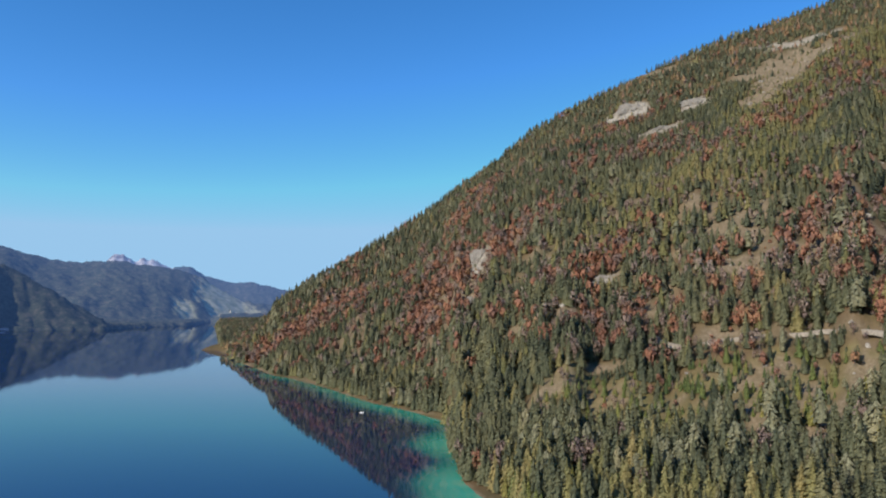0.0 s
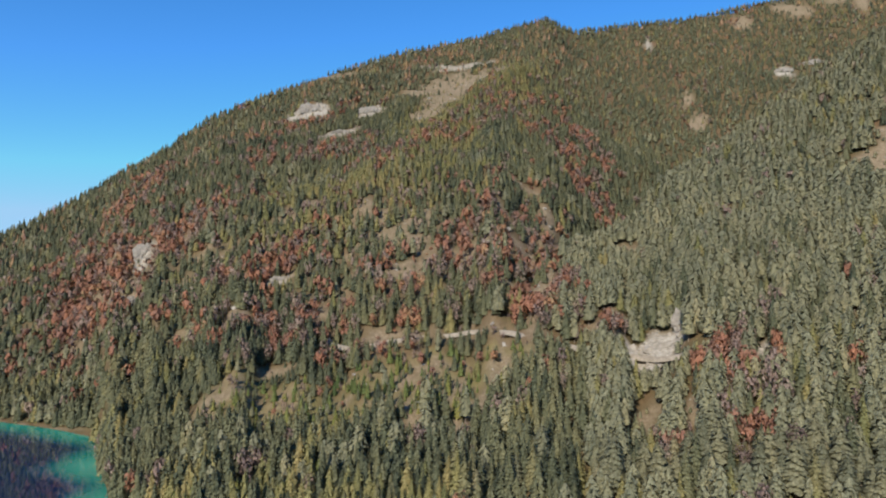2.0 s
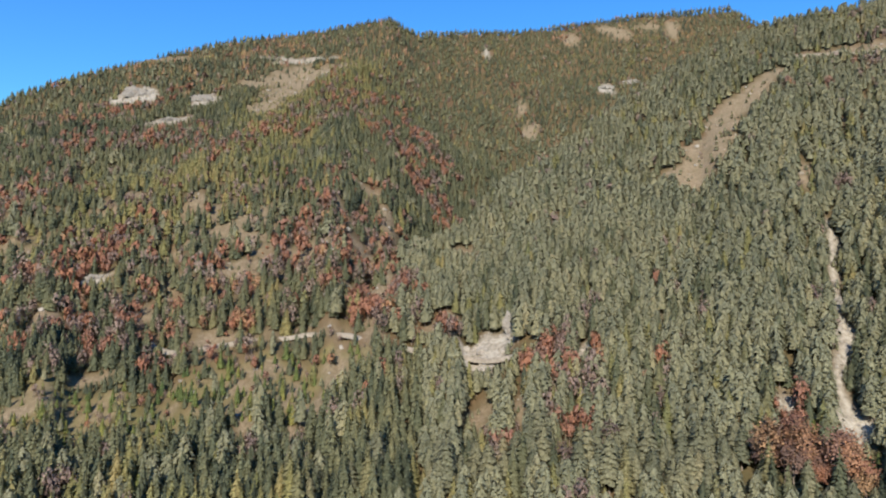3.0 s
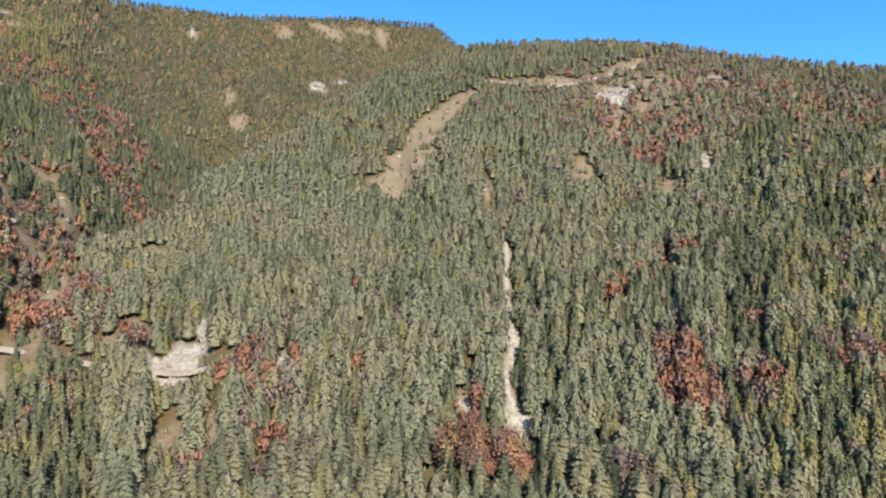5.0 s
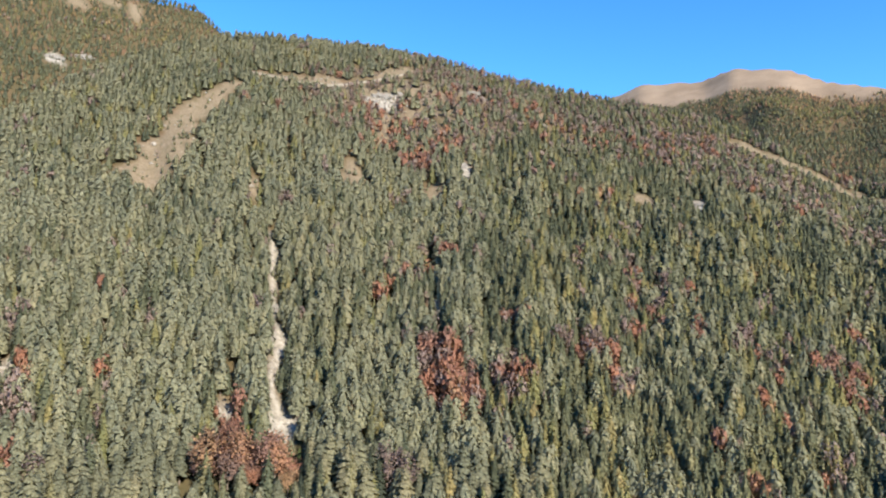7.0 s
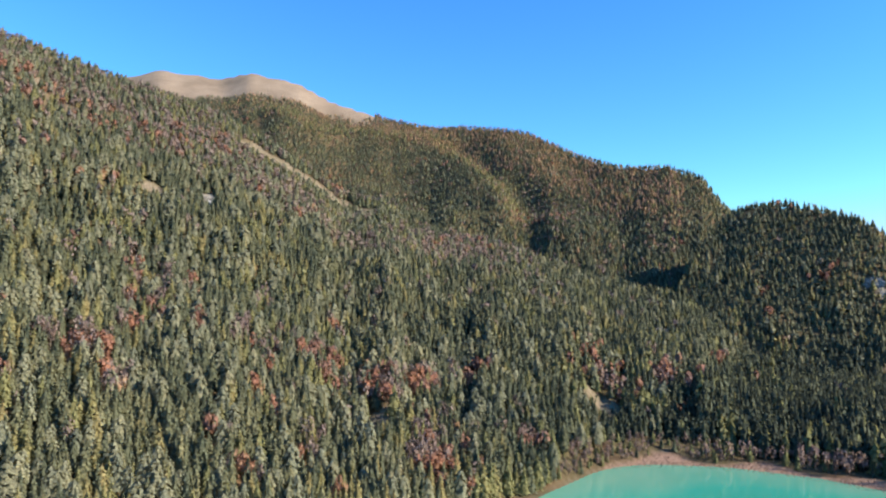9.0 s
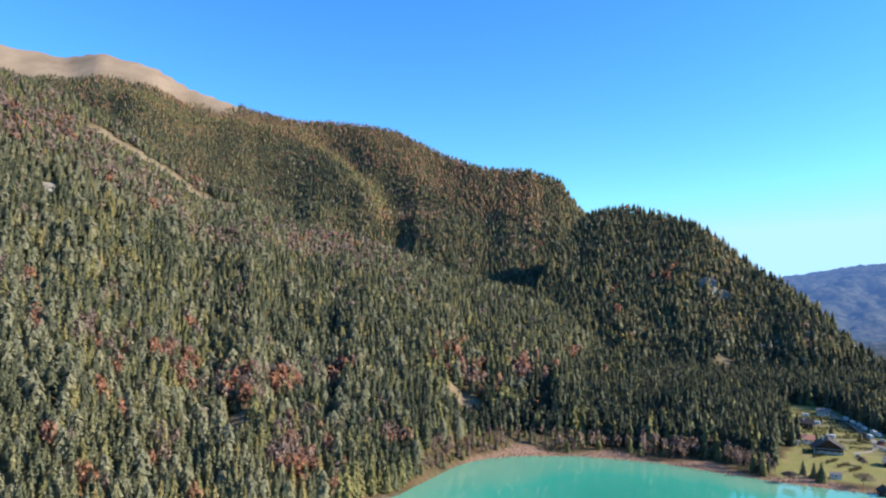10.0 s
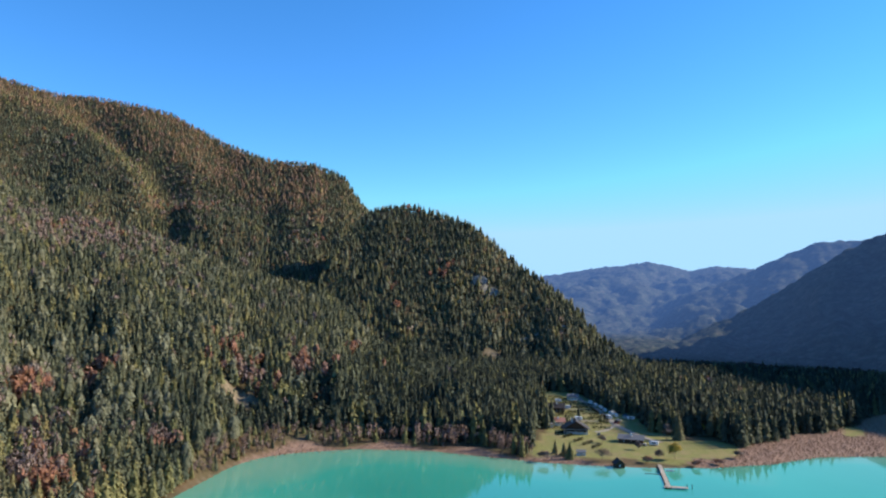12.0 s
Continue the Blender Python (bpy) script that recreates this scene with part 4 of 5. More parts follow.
# ================= single trees along the shore stretch =================


def link_mesh(name, verts, faces, mat, smooth=False):
    me = bpy.data.meshes.new(name)
    me.from_pydata([tuple(v) for v in verts], [], [tuple(int(i) for i in f) for f in faces])
    me.materials.append(mat)
    if smooth:
        me.polygons.foreach_set("use_smooth", [True] * len(me.polygons))
    return me


def part(name, data, mat, parent, label=""):
    """One mesh under its thing. data: a bmesh, or a finished mesh."""
    if isinstance(data, bmesh.types.BMesh):
        me = bpy.data.meshes.new(name)
        data.to_mesh(me)
        data.free()
        me.materials.append(mat)
    else:
        me = data
    ob = new(name, me)
    ob.parent = parent
    return tagged(ob, label) if label else ob


def stem(points, radii, sides=6):
    """A tapered round limb along points."""
    verts, faces = [], []
    for k, (p, r) in enumerate(zip(points, radii)):
        for s in range(sides):
            a = 2 * math.pi * s / sides
            verts.append((p[0] + r * math.cos(a), p[1] + r * math.sin(a), p[2]))
    for k in range(len(points) - 1):
        for s in range(sides):
            a, b2 = k * sides + s, k * sides + (s + 1) % sides
            faces.append((a, b2, b2 + sides, a + sides))
    faces.append(tuple(range((len(points) - 1) * sides, len(points) * sides)))
    return verts, faces


def bough_crown(rng, height, width, low, tiers, round_top):
    """Conifer crown: drooping boughs, each a folded spray, round an uneven core."""
    verts = [(width * 0.2 * math.cos(c * 1.047), width * 0.2 * math.sin(c * 1.047), height * low) for c in range(6)] + [(0, 0, height * 0.98)]
    faces = [(c, (c + 1) % 6, 6) for c in range(6)]
    for k in range(tiers):
        t = k / tiers
        z = height * (low + (0.97 - low) * t)
        full = (1 - t) * (1 - round_top) + round_top * math.sqrt(max(1 - t**2.2, 0.03))
        reach = width * 0.56 * full + 0.15
        count = max(5, int(11 - 5 * t))
        for c in range(count):
            a = 2 * math.pi * (c + rng.uniform(-0.3, 0.3)) / count + k
            r = reach * rng.uniform(0.7, 1.2)
            dx, dy = math.cos(a), math.sin(a)
            sx, sy = -dy * r * 0.3, dx * r * 0.3
            b0 = len(verts)
            zz = z + rng.uniform(-0.3, 0.3)
            verts += [(dx * r * 0.15, dy * r * 0.15, zz + 0.25 * r), (dx * r * 0.65 + sx, dy * r * 0.65 + sy, zz - 0.12 * r), (dx * r, dy * r, zz - 0.22 * r), (dx * r * 0.65 - sx, dy * r * 0.65 - sy, zz - 0.12 * r), (dx * r * 0.6, dy * r * 0.6, zz + 0.1 * r)]
            faces += [(b0, b0 + 1, b0 + 4), (b0 + 1, b0 + 2, b0 + 4), (b0 + 2, b0 + 3, b0 + 4), (b0 + 3, b0, b0 + 4)]
    ways = [Vector((v[0], v[1], 0.45 * math.hypot(v[0], v[1]) + 0.05)).normalized() + Vector((rng.gauss(0, 0.25), rng.gauss(0, 0.25), rng.gauss(0, 0.25))) for v in verts]
    return verts, faces, ways


def leafy_crown(rng, height, width, clumps, tips):
    """Broadleaf crown: small leaf clumps gathered round the ends of limbs."""
    verts, faces, ways = [], [], []
    for c in range(clumps):
        tip = tips[c % len(tips)]
        p = [tip[0] + rng.gauss(0, width * 0.13), tip[1] + rng.gauss(0, width * 0.13), tip[2] + rng.gauss(0, height * 0.08)]
        s = rng.uniform(0.16, 0.36)
        b0 = len(verts)
        for q in ((1, 0, -0.3), (-0.6, 0.9, -0.2), (-0.5, -0.9, -0.3), (0, 0, 0.8)):
            verts.append(tuple(p[i] + s * (q[i] + rng.uniform(-0.35, 0.35)) for i in range(3)))
        faces += [(b0, b0 + 1, b0 + 3), (b0 + 1, b0 + 2, b0 + 3), (b0 + 2, b0, b0 + 3), (b0, b0 + 2, b0 + 1)]
        way = Vector((p[0], p[1], p[2] - 0.5 * height)).normalized() + Vector((rng.gauss(0, 0.4), rng.gauss(0, 0.4), 0.25))
        ways += [way] * 4
    return verts, faces, ways


def conifer_tree(name, kind, label, rng, height, width, low, round_top, group):
    root = new(name)
    lean = rng.uniform(-0.01, 0.01) * height
    v, f = stem([(0, 0, -0.5), (lean * 0.3, 0, height * 0.3), (lean, 0, height * 0.9)], [0.016 * height + 0.05, 0.011 * height + 0.04, 0.03])
    part("trunk", link_mesh("trunk", v, f, bark_mat, True), None, root)
    v, f, ways = bough_crown(rng, height, width, low, 20, round_top)
    crown = link_mesh("crown", v, f, SINGLE_MAT[kind])
    add_facing(crown, [tuple(w.normalized()) for w in ways])
    part("crown", crown, None, root)
    return tagged(root, label, "tree", group)


def broadleaf_tree(name, kind, label, rng, height, width, group, clumps=760):
    root = new(name)
    v, f = stem([(0, 0, -0.5), (0, 0, height * 0.35), (0.1, 0.1, height * 0.8)], [0.02 * height, 0.014 * height, 0.03])
    part("trunk", link_mesh("trunk", v, f, bark_mat, True), None, root)
    tips = [(0, 0, height * 0.9)]
    for k in range(9):
        a = 2.4 * k + rng.uniform(-0.4, 0.4)
        z0 = height * rng.uniform(0.28, 0.6)
        r = width * 0.36 * rng.uniform(0.7, 1.1)
        tip = (r * math.cos(a), r * math.sin(a), z0 + height * rng.uniform(0.16, 0.34))
        v, f = stem([(0, 0, z0), tuple((0.5 * tip[0], 0.5 * tip[1], 0.45 * z0 + 0.55 * tip[2])), tip], [0.008 * height, 0.005 * height, 0.02], 4)
        part("limb", link_mesh("limb", v, f, bark_mat, True), None, root)
        tips.append(tip)
    v, f, ways = leafy_crown(rng, height, width, clumps, tips)
    crown = link_mesh("crown", v, f, SINGLE_MAT[kind])
    add_facing(crown, [tuple(w.normalized()) for w in ways])
    part("crown", crown, None, root)
    return tagged(root, label, "tree", group)


tree_rng = random.Random(5)
GROVE = "trees on the near shore slope"
MODELS = {
    0: [conifer_tree("spruce_tree", "spruce", "tall dark green spruce on the slope above the lake", tree_rng, 16, 6.0, 0.06, 0.12, GROVE) for _ in range(4)],
    1: [conifer_tree("pine_tree", "pine", "grey-green pine with a rounded crown above a bare stem", tree_rng, 15, 6.2, 0.25, 0.6, GROVE) for _ in range(3)],
    2: [conifer_tree("larch_tree", "larch", "slender larch turning yellow-green on the slope", tree_rng, 15, 5.6, 0.08, 0.15, GROVE) for _ in range(3)],
    4: [broadleaf_tree("beech_tree", "beech", "rust-red autumn beech between dark conifers", tree_rng, 12, 5.6, GROVE) for _ in range(3)],
    5: [broadleaf_tree("bare_tree", "bare", "half-bare brown broadleaf tree on the slope", tree_rng, 11, 4.8, GROVE, 260) for _ in range(2)],
}
MODELS[6] = [conifer_tree("young_spruce", "young_spruce", "young fresh green spruce on the slope above the lake", tree_rng, 6, 2.6, 0.03, 0.05, GROVE) for _ in range(2)]
BASE = {0: 15, 1: 13.5, 2: 14, 4: 11, 5: 10, 6: 6}
used = set()
for x, y, z, kind, h, wide in zip(*(a[grove] for a in near)):
    models = MODELS[int(kind)]
    model = models[tree_rng.randrange(len(models))]
    k = h / BASE[int(kind)]
    spot = pose(x, y, z, 0, 0, tree_rng.uniform(0, 360)) @ Matrix.Diagonal((k, k, k, 1))
    if model.name in used:
        copy_thing(model, spot)
    else:
        used.add(model.name)
        model.matrix_basis = spot
for models in MODELS.values():
    for model in models:
        if model.name not in used:
            for o in (*model.children, model):
                bpy.data.objects.remove(o)

# ================= lakeside village and camp ground =================


def plain(name, color, rough=0.7, spread=0.12, scale=1.5, metal=0.0):
    m, n, l, b = material(name, rough, 0.3)
    lo, hi = [c * (1 - spread) for c in color], [min(1, c * (1 + spread)) for c in color]
    f = noise_tex(n, l, scale, 5)
    l.new(ramp(n, l, f, [(0.3, lo), (0.7, hi)]), b.inputs["Base Color"])
    b.inputs["Metallic"].default_value = metal
    bump(n, l, b, f, 0.2, 0.02)
    return m


white_wall = plain("white_plaster", (0.72, 0.70, 0.66), 0.85)
dark_wood = plain("dark_timber", (0.075, 0.048, 0.034), 0.8, 0.3, 2.5)
pale_wood = plain("weathered_timber", (0.36, 0.30, 0.24), 0.85, 0.2, 2.0)
dark_roof = plain("dark_roof", (0.045, 0.036, 0.034), 0.7, 0.25)
grey_roof = plain("grey_metal_roof", (0.16, 0.16, 0.165), 0.6, 0.2, 1.0, 0.1)
SINGLE_MAT["yellow_leaf"] = foliage("yellow_leaves", [(0.0, (0.72, 0.62, 0.07)), (1.0, (0.78, 0.62, 0.10))], True)
red_roof = plain("faded_red_roof", (0.36, 0.17, 0.13), 0.8)
white_paint = plain("white_paint", (0.76, 0.76, 0.75), 0.35, 0.05)
tyre_black = plain("tyre_rubber", (0.03, 0.03, 0.03), 0.9)
car_paints = [plain("car_paint", c, 0.25, 0.04) for c in ((0.6, 0.61, 0.62), (0.05, 0.06, 0.08), (0.30, 0.05, 0.04), (0.10, 0.16, 0.28))]
glass_mat, n, l, b = material("window_glass", 0.06, 0.6)
b.inputs["Base Color"].default_value = (0.03, 0.04, 0.05, 1)
stone_mat, n, l, b = material("limestone", 0.95, 0.1)
l.new(ramp(n, l, noise_tex(n, l, 0.8, 7, 0.7), [(0.3, (0.19, 0.165, 0.14)), (0.7, (0.42, 0.39, 0.345))]), b.inputs["Base Color"])
reed_mat, n, l, b = material("reed", 0.9, 0.1)
l.new(ramp(n, l, n.new("ShaderNodeNewGeometry").outputs["Random Per Island"], [(0.0, (0.24, 0.150, 0.108)), (0.5, (0.29, 0.190, 0.135)), (1.0, (0.35, 0.25, 0.17))]), b.inputs["Base Color"])


def box(bm, x0, x1, y0, y1, z0, z1, bevel=0.0):
    m = Matrix.LocRotScale(((x0 + x1) / 2, (y0 + y1) / 2, (z0 + z1) / 2), None, (x1 - x0, y1 - y0, z1 - z0))
    vs = bmesh.ops.create_cube(bm, size=1, matrix=m)["verts"]
    if bevel:
        bmesh.ops.bevel(bm, geom=list({e for v in vs for e in v.link_edges}), offset=bevel, segments=2, affect="EDGES")
    return bm


def slab(pts, thick):
    """A plate over a convex outline, thickened downwards."""
    bm = bmesh.new()
    f = bm.faces.new([bm.verts.new(p) for p in pts])
    ext = bmesh.ops.extrude_face_region(bm, geom=[f])["geom"]
    bmesh.ops.translate(bm, verts=[g for g in ext if isinstance(g, bmesh.types.BMVert)], vec=(0, 0, -thick))
    bmesh.ops.recalc_face_normals(bm, faces=bm.faces[:])
    return bm


def gable_body(length, width, wall, ridge):
    """Walls with gable ends, ridge along x."""
    bm = bmesh.new()
    ends = []
    for x in (-length / 2, length / 2):
        ends.append([bm.verts.new(p) for p in ((x, -width / 2, -0.6), (x, width / 2, -0.6), (x, width / 2, wall), (x, 0, ridge), (x, -width / 2, wall))])
    a, b2 = ends
    bm.faces.new(a)
    bm.faces.new(b2[::-1])
    for k in range(5):
        bm.faces.new((a[k], b2[k], b2[(k + 1) % 5], a[(k + 1) % 5]))
    bmesh.ops.recalc_face_normals(bm, faces=bm.faces[:])
    return bm


def window(parent, x, y, z, w, h, nx, ny):
    """A framed pane on a wall that faces (nx, ny)."""
    bm = bmesh.new()
    if nx:
        box(bm, x, x + nx * 0.10, y - w / 2, y + w / 2, z, z + h)
    else:
        box(bm, x - w / 2, x + w / 2, y, y + ny * 0.10, z, z + h)
    frame_part = part("window", bm, white_paint, parent)
    bm = bmesh.new()
    if nx:
        box(bm, x + nx * 0.06, x + nx * 0.13, y - w / 2 + 0.12, y + w / 2 - 0.12, z + 0.12, z + h - 0.12)
    else:
        box(bm, x - w / 2 + 0.12, x + w / 2 - 0.12, y + ny * 0.06, y + ny * 0.13, z + 0.12, z + h - 0.12)
    part("pane", bm, glass_mat, frame_part)


def gabled_house(name, label, x, y, turn, length, width, wall, ridge, wall_mat, roof_mat, upper_mat=None, chimney=True, balcony=False, category="house", over=0.7, windows=3):
    z = float(relief(np.array(x), np.array(y)))
    root = new(name)
    root.matrix_basis = pose(x, y, z, 0, 0, turn)
    part("wall", gable_body(length, width, wall, ridge), wall_mat, root)
    rise = (ridge - wall) / (width / 2)
    for s in (-1, 1):
        e = width / 2 + over
        pts = [(-length / 2 - over, 0, ridge + 0.28), (length / 2 + over, 0, ridge + 0.28), (length / 2 + over, s * e, ridge + 0.28 - rise * e), (-length / 2 - over, s * e, ridge + 0.28 - rise * e)]
        part("roof", slab(pts, 0.24), roof_mat, root)
    if upper_mat:
        for s in (-1, 1):
            bm = bmesh.new()
            xx = s * (length / 2 + 0.05)
            f = bm.faces.new([bm.verts.new(p) for p in ((xx, -width / 2 + 0.1, wall - 0.4), (xx, width / 2 - 0.1, wall - 0.4), (xx, width / 2 - 0.1, wall - 0.05), (xx, 0, ridge - 0.15), (xx, -width / 2 + 0.1, wall - 0.05))])
            ext = bmesh.ops.extrude_face_region(bm, geom=[f])["geom"]
            bmesh.ops.translate(bm, verts=[g for g in ext if isinstance(g, bmesh.types.BMVert)], vec=(s * 0.06, 0, 0))
            part("gable_boarding", bm, upper_mat, root, "dark timber boarding")
    if chimney:
        part("chimney", box(bmesh.new(), -0.4, 0.4, width * 0.16 - 0.4, width * 0.16 + 0.4, wall, ridge + 1.1), white_wall, root)
    for s in (-1, 1):
        for k in range(windows):
            window(root, s * length / 2, (k - (windows - 1) / 2) * width / (windows + 0.4), min(1.0, wall * 0.35), 1.1, min(1.3, wall * 0.5), s, 0)
            window(root, (k - (windows - 1) / 2) * length / (windows + 0.4), s * width / 2, min(1.0, wall * 0.35), 1.1, min(1.3, wall * 0.5), 0, s)
    part("door", box(bmesh.new(), -length / 2 - 0.09, -length / 2, width * 0.5 - 1.5, width * 0.5 - 0.5, -0.1, min(2.1, wall - 0.2)), dark_wood, root)
    if balcony:
        deck = part("balcony", box(bmesh.new(), -length / 2 - 1.4, -length / 2, -width / 2 + 0.6, width / 2 - 0.6, wall * 0.55, wall * 0.55 + 0.18), dark_wood, root)
        part("railing", box(bmesh.new(), -length / 2 - 1.4, -length / 2 - 1.3, -width / 2 + 0.6, width / 2 - 0.6, wall * 0.55 + 0.2, wall * 0.55 + 1.1), dark_wood, deck)
    return tagged(root, label, category)


gabled_house("house", "large chalet with dark roof, white ground floor and timber gable", 495, -31, 0, 14, 16, 3.6, 8.4, white_wall, dark_roof, dark_wood, balcony=True, over=1.6, windows=4)
gabled_house("house", "low timber building with grey metal roof beside the meadow", 469, -65, 78, 15, 9, 2.6, 4.6, dark_wood, grey_roof, over=0.9)
gabled_house("house", "small house with faded red roof beside the chalet", 522, -20, 90, 9, 8, 2.8, 5.0, white_wall, red_roof)
gabled_house("house", "dark brown timber house at the camp ground", 583, -21, 84, 12, 9, 3.6, 6.6, dark_wood, dark_roof, balcony=True)
gabled_house("house", "small grey-roofed house at the far end of camp", 655, -38, 80, 9, 7, 3.0, 5.0, white_wall, grey_roof)
gabled_house("shed", "small white shed with grey roof on the meadow", 422, -30, 90, 5, 3.6, 2.1, 2.9, white_wall, grey_roof, chimney=False, category="shed", over=0.3, windows=1)
gabled_house("boathouse", "dark timber boathouse at the edge of the lake", 400, -49, 10, 6, 5, 2.2, 4.4, dark_wood, dark_roof, chimney=False, category="boathouse", over=0.5, windows=1)
gabled_house("shed", "low white service shed beside the red-roofed house", 511, -12, 90, 8, 4, 2.3, 2.9, white_wall, grey_roof, chimney=False, category="shed", over=0.3, windows=2)
for k, (x, y, turn) in enumerate(((-3600, 405, 10), (-3640, 440, 40), (-3580, 455, 80), (-3660, 390, 20), (-3520, 330, 60), (-3700, 470, 0))):
    gabled_house("house", "white farmhouse on the far meadow across the lake", x, y, turn, 16 + 2 * (k % 3), 11, 5.0, 9.0, white_wall, dark_roof if k % 2 else grey_roof)


def wheel(parent, x, y, r):
    bm = bmesh.new()
    bmesh.ops.create_cone(bm, cap_ends=True, segments=14, radius1=r, radius2=r, depth=0.22, matrix=pose(x, y, r, 90, 0, 0))
    tyre = part("wheel", bm, tyre_black, parent)
    bm = bmesh.new()
    bmesh.ops.create_cone(bm, cap_ends=True, segments=12, radius1=r * 0.55, radius2=r * 0.55, depth=0.26, matrix=pose(x, y, r, 90, 0, 0))
    part("rim", bm, grey_roof, tyre)


def caravan():
    root = new("caravan")
    part("body", box(bmesh.new(), -2.8, 2.8, -1.15, 1.15, 0.45, 2.6, 0.22), white_paint, root)
    for s in (-1, 1):
        part("window", box(bmesh.new(), -1.4, 1.2, s * 1.15, s * 1.18, 1.4, 2.1), glass_mat, root)
        wheel(root, 0.1, s * 1.0, 0.33)
    part("door", box(bmesh.new(), 1.5, 2.2, -1.18, -1.15, 0.55, 2.35), white_wall, root)
    bm = bmesh.new()
    for s in (-1, 1):
        bmesh.ops.create_cone(bm, segments=6, radius1=0.05, radius2=0.05, depth=1.5, matrix=pose(3.3, s * 0.25, 0.5, 0, 90, s * -18))
    part("drawbar", bm, tyre_black, root)
    return tagged(root, "white touring caravan parked on the camp ground", "caravan", "caravans on the camp ground")


def car(paint, label):
    root = new("car")
    part("body", box(bmesh.new(), -2.1, 2.1, -0.88, 0.88, 0.32, 0.92, 0.16), paint, root)
    bm = box(bmesh.new(), -1.3, 1.0, -0.78, 0.78, 0.9, 1.45)
    for v in bm.verts:
        if v.co.z > 1.2:
            v.co.x *= 0.72
            v.co.y *= 0.85
    cabin = part("cabin", bm, glass_mat, root)
    part("roof", box(bmesh.new(), -0.95, 0.72, -0.66, 0.66, 1.45, 1.5), paint, cabin)
    for x in (-1.35, 1.3):
        for s in (-1, 1):
            wheel(root, x, s * 0.82, 0.32)
    for s in (-1, 1):
        part("headlight", box(bmesh.new(), 2.07, 2.12, s * 0.62 - 0.16, s * 0.62 + 0.16, 0.6, 0.75), white_paint, root)
    return tagged(root, label, "car", "parked cars")


def flat(x, y):
    return float(relief(np.array(float(x)), np.array(float(y))))


first = caravan()
for k, (x, y, turn) in enumerate(((557, -60, 20), (566, -66, 15), (554, -76, 80), (576, -64, 25), (461, -78, 70), (590, -60, 10), (604, -58, 12), (618, -55, 15), (632, -52, 20), (545, -36, 85), (600, -30, 85), (640, -24, 90))):
    spot = pose(x, y, flat(x, y) + 0.02, 0, 0, turn)
    if k:
        copy_thing(first, spot)
    else:
        first.matrix_basis = spot
for paint, label, spots in ((car_paints[0], "silver car parked on the gravel", ((548, -66, 60), (560, -73, 70), (458, -72, 10))), (car_paints[1], "dark car parked beside the camp road", ((541, -64, 60), (565, -76, 80), (580, -70, 30))),
                            (car_paints[2], "dark red car parked beside the camp road", ((534, -63, 60),)), (car_paints[3], "blue car parked on the gravel", ((571, -74, 75), (487, -46, 0)))):
    model = car(paint, label)
    for k, (x, y, turn) in enumerate(spots):
        spot = pose(x, y, flat(x, y) + 0.14, 0, 0, turn)
        if k:
            copy_thing(model, spot)
        else:
            model.matrix_basis = spot

ribbon("road", [(690, -40), (642, -47), (600, -55), (529, -62), (505, -68), (484, -76), (470, -84)], 2.6, road_mat, "pale gravel road through the camp ground", 0.12)
ribbon("road", [(570, -78), (574, -98)], 2.0, road_mat, "short gravel drive at the forest edge", 0.12)
ribbon("road", [(529, -62), (505, -52), (498, -44)], 1.6, road_mat, "gravel drive to the chalet", 0.14)
ribbon("road", [(600, -55), (596, -30), (590, -12)], 1.3, road_mat, "gravel lane between the camp pitches", 0.14)
ribbon("road", [(545, -60), (541, -30), (540, -14)], 1.3, road_mat, "gravel lane between the camp pitches", 0.14)


def hedge(length, rng):
    """A clipped but leafy hedge of loose sprays along x."""
    verts, faces = [], []
    for k in range(int(length * 34)):
        c = Vector((rng.uniform(-length / 2, length / 2), rng.gauss(0, 0.45), rng.uniform(0.15, 2.0)))
        b0 = len(verts)
        for q in range(3):
            verts.append((c.x + rng.uniform(-0.4, 0.4), c.y + rng.uniform(-0.4, 0.4), max(0.0, c.z + rng.uniform(-0.35, 0.35))))
        faces.append((b0, b0 + 1, b0 + 2))
    return link_mesh("hedge", verts, faces, hedge_mat)


hedge_mat = foliage("hedge_leaves", [(0.0, (0.028, 0.036, 0.018)), (1.0, (0.055, 0.050, 0.026))], True, False)
hedge_rng = random.Random(3)
hedge_mesh = hedge(13, hedge_rng)
for x, y, turn in ((512, -50, 88), (520, -33, 92), (528, -46, 84), (535, -30, 90), (551, -32, 86), (551, -50, 90), (563, -28, 90), (572, -47, 85), (582, -36, 90), (608, -44, 84), (612, -26, 88), (626, -42, 82), (630, -26, 90), (648, -20, 85), (541, -22, 90), (546, -41, 88), (560, -52, 88), (568, -20, 90), (575, -30, 88), (590, -47, 86), (596, -22, 90), (604, -36, 88), (618, -20, 90), (620, -50, 84), (638, -34, 88), (655, -30, 86), (664, -22, 88), (536, -54, 30), (548, -56, 20), (566, -57, 10), (582, -53, 8), (598, -51, 8), (505, -22, 90), (487, -20, 150), (478, -25, 150), (465, -31, 150), (456, -36, 150), (447, -41, 150), (556, -15, 90)):
    h = new("hedge", hedge_mesh)
    h.matrix_basis = pose(x, y, flat(x, y), 0, 0, turn)
    tagged(h, "dark green hedge between grassy camp pitches", "hedge", "camp hedges")

# landing stage
jetty = new("jetty")
jetty.matrix_basis = pose(406, -72, 0, 0, 0, 175.4)
part("deck", box(bmesh.new(), -2, 50, -1.1, 1.1, 0.55, 0.72), pale_wood, jetty)
part("cross_deck", box(bmesh.new(), 46, 49.2, -2.2, 9, 0.62, 0.78), pale_wood, jetty)
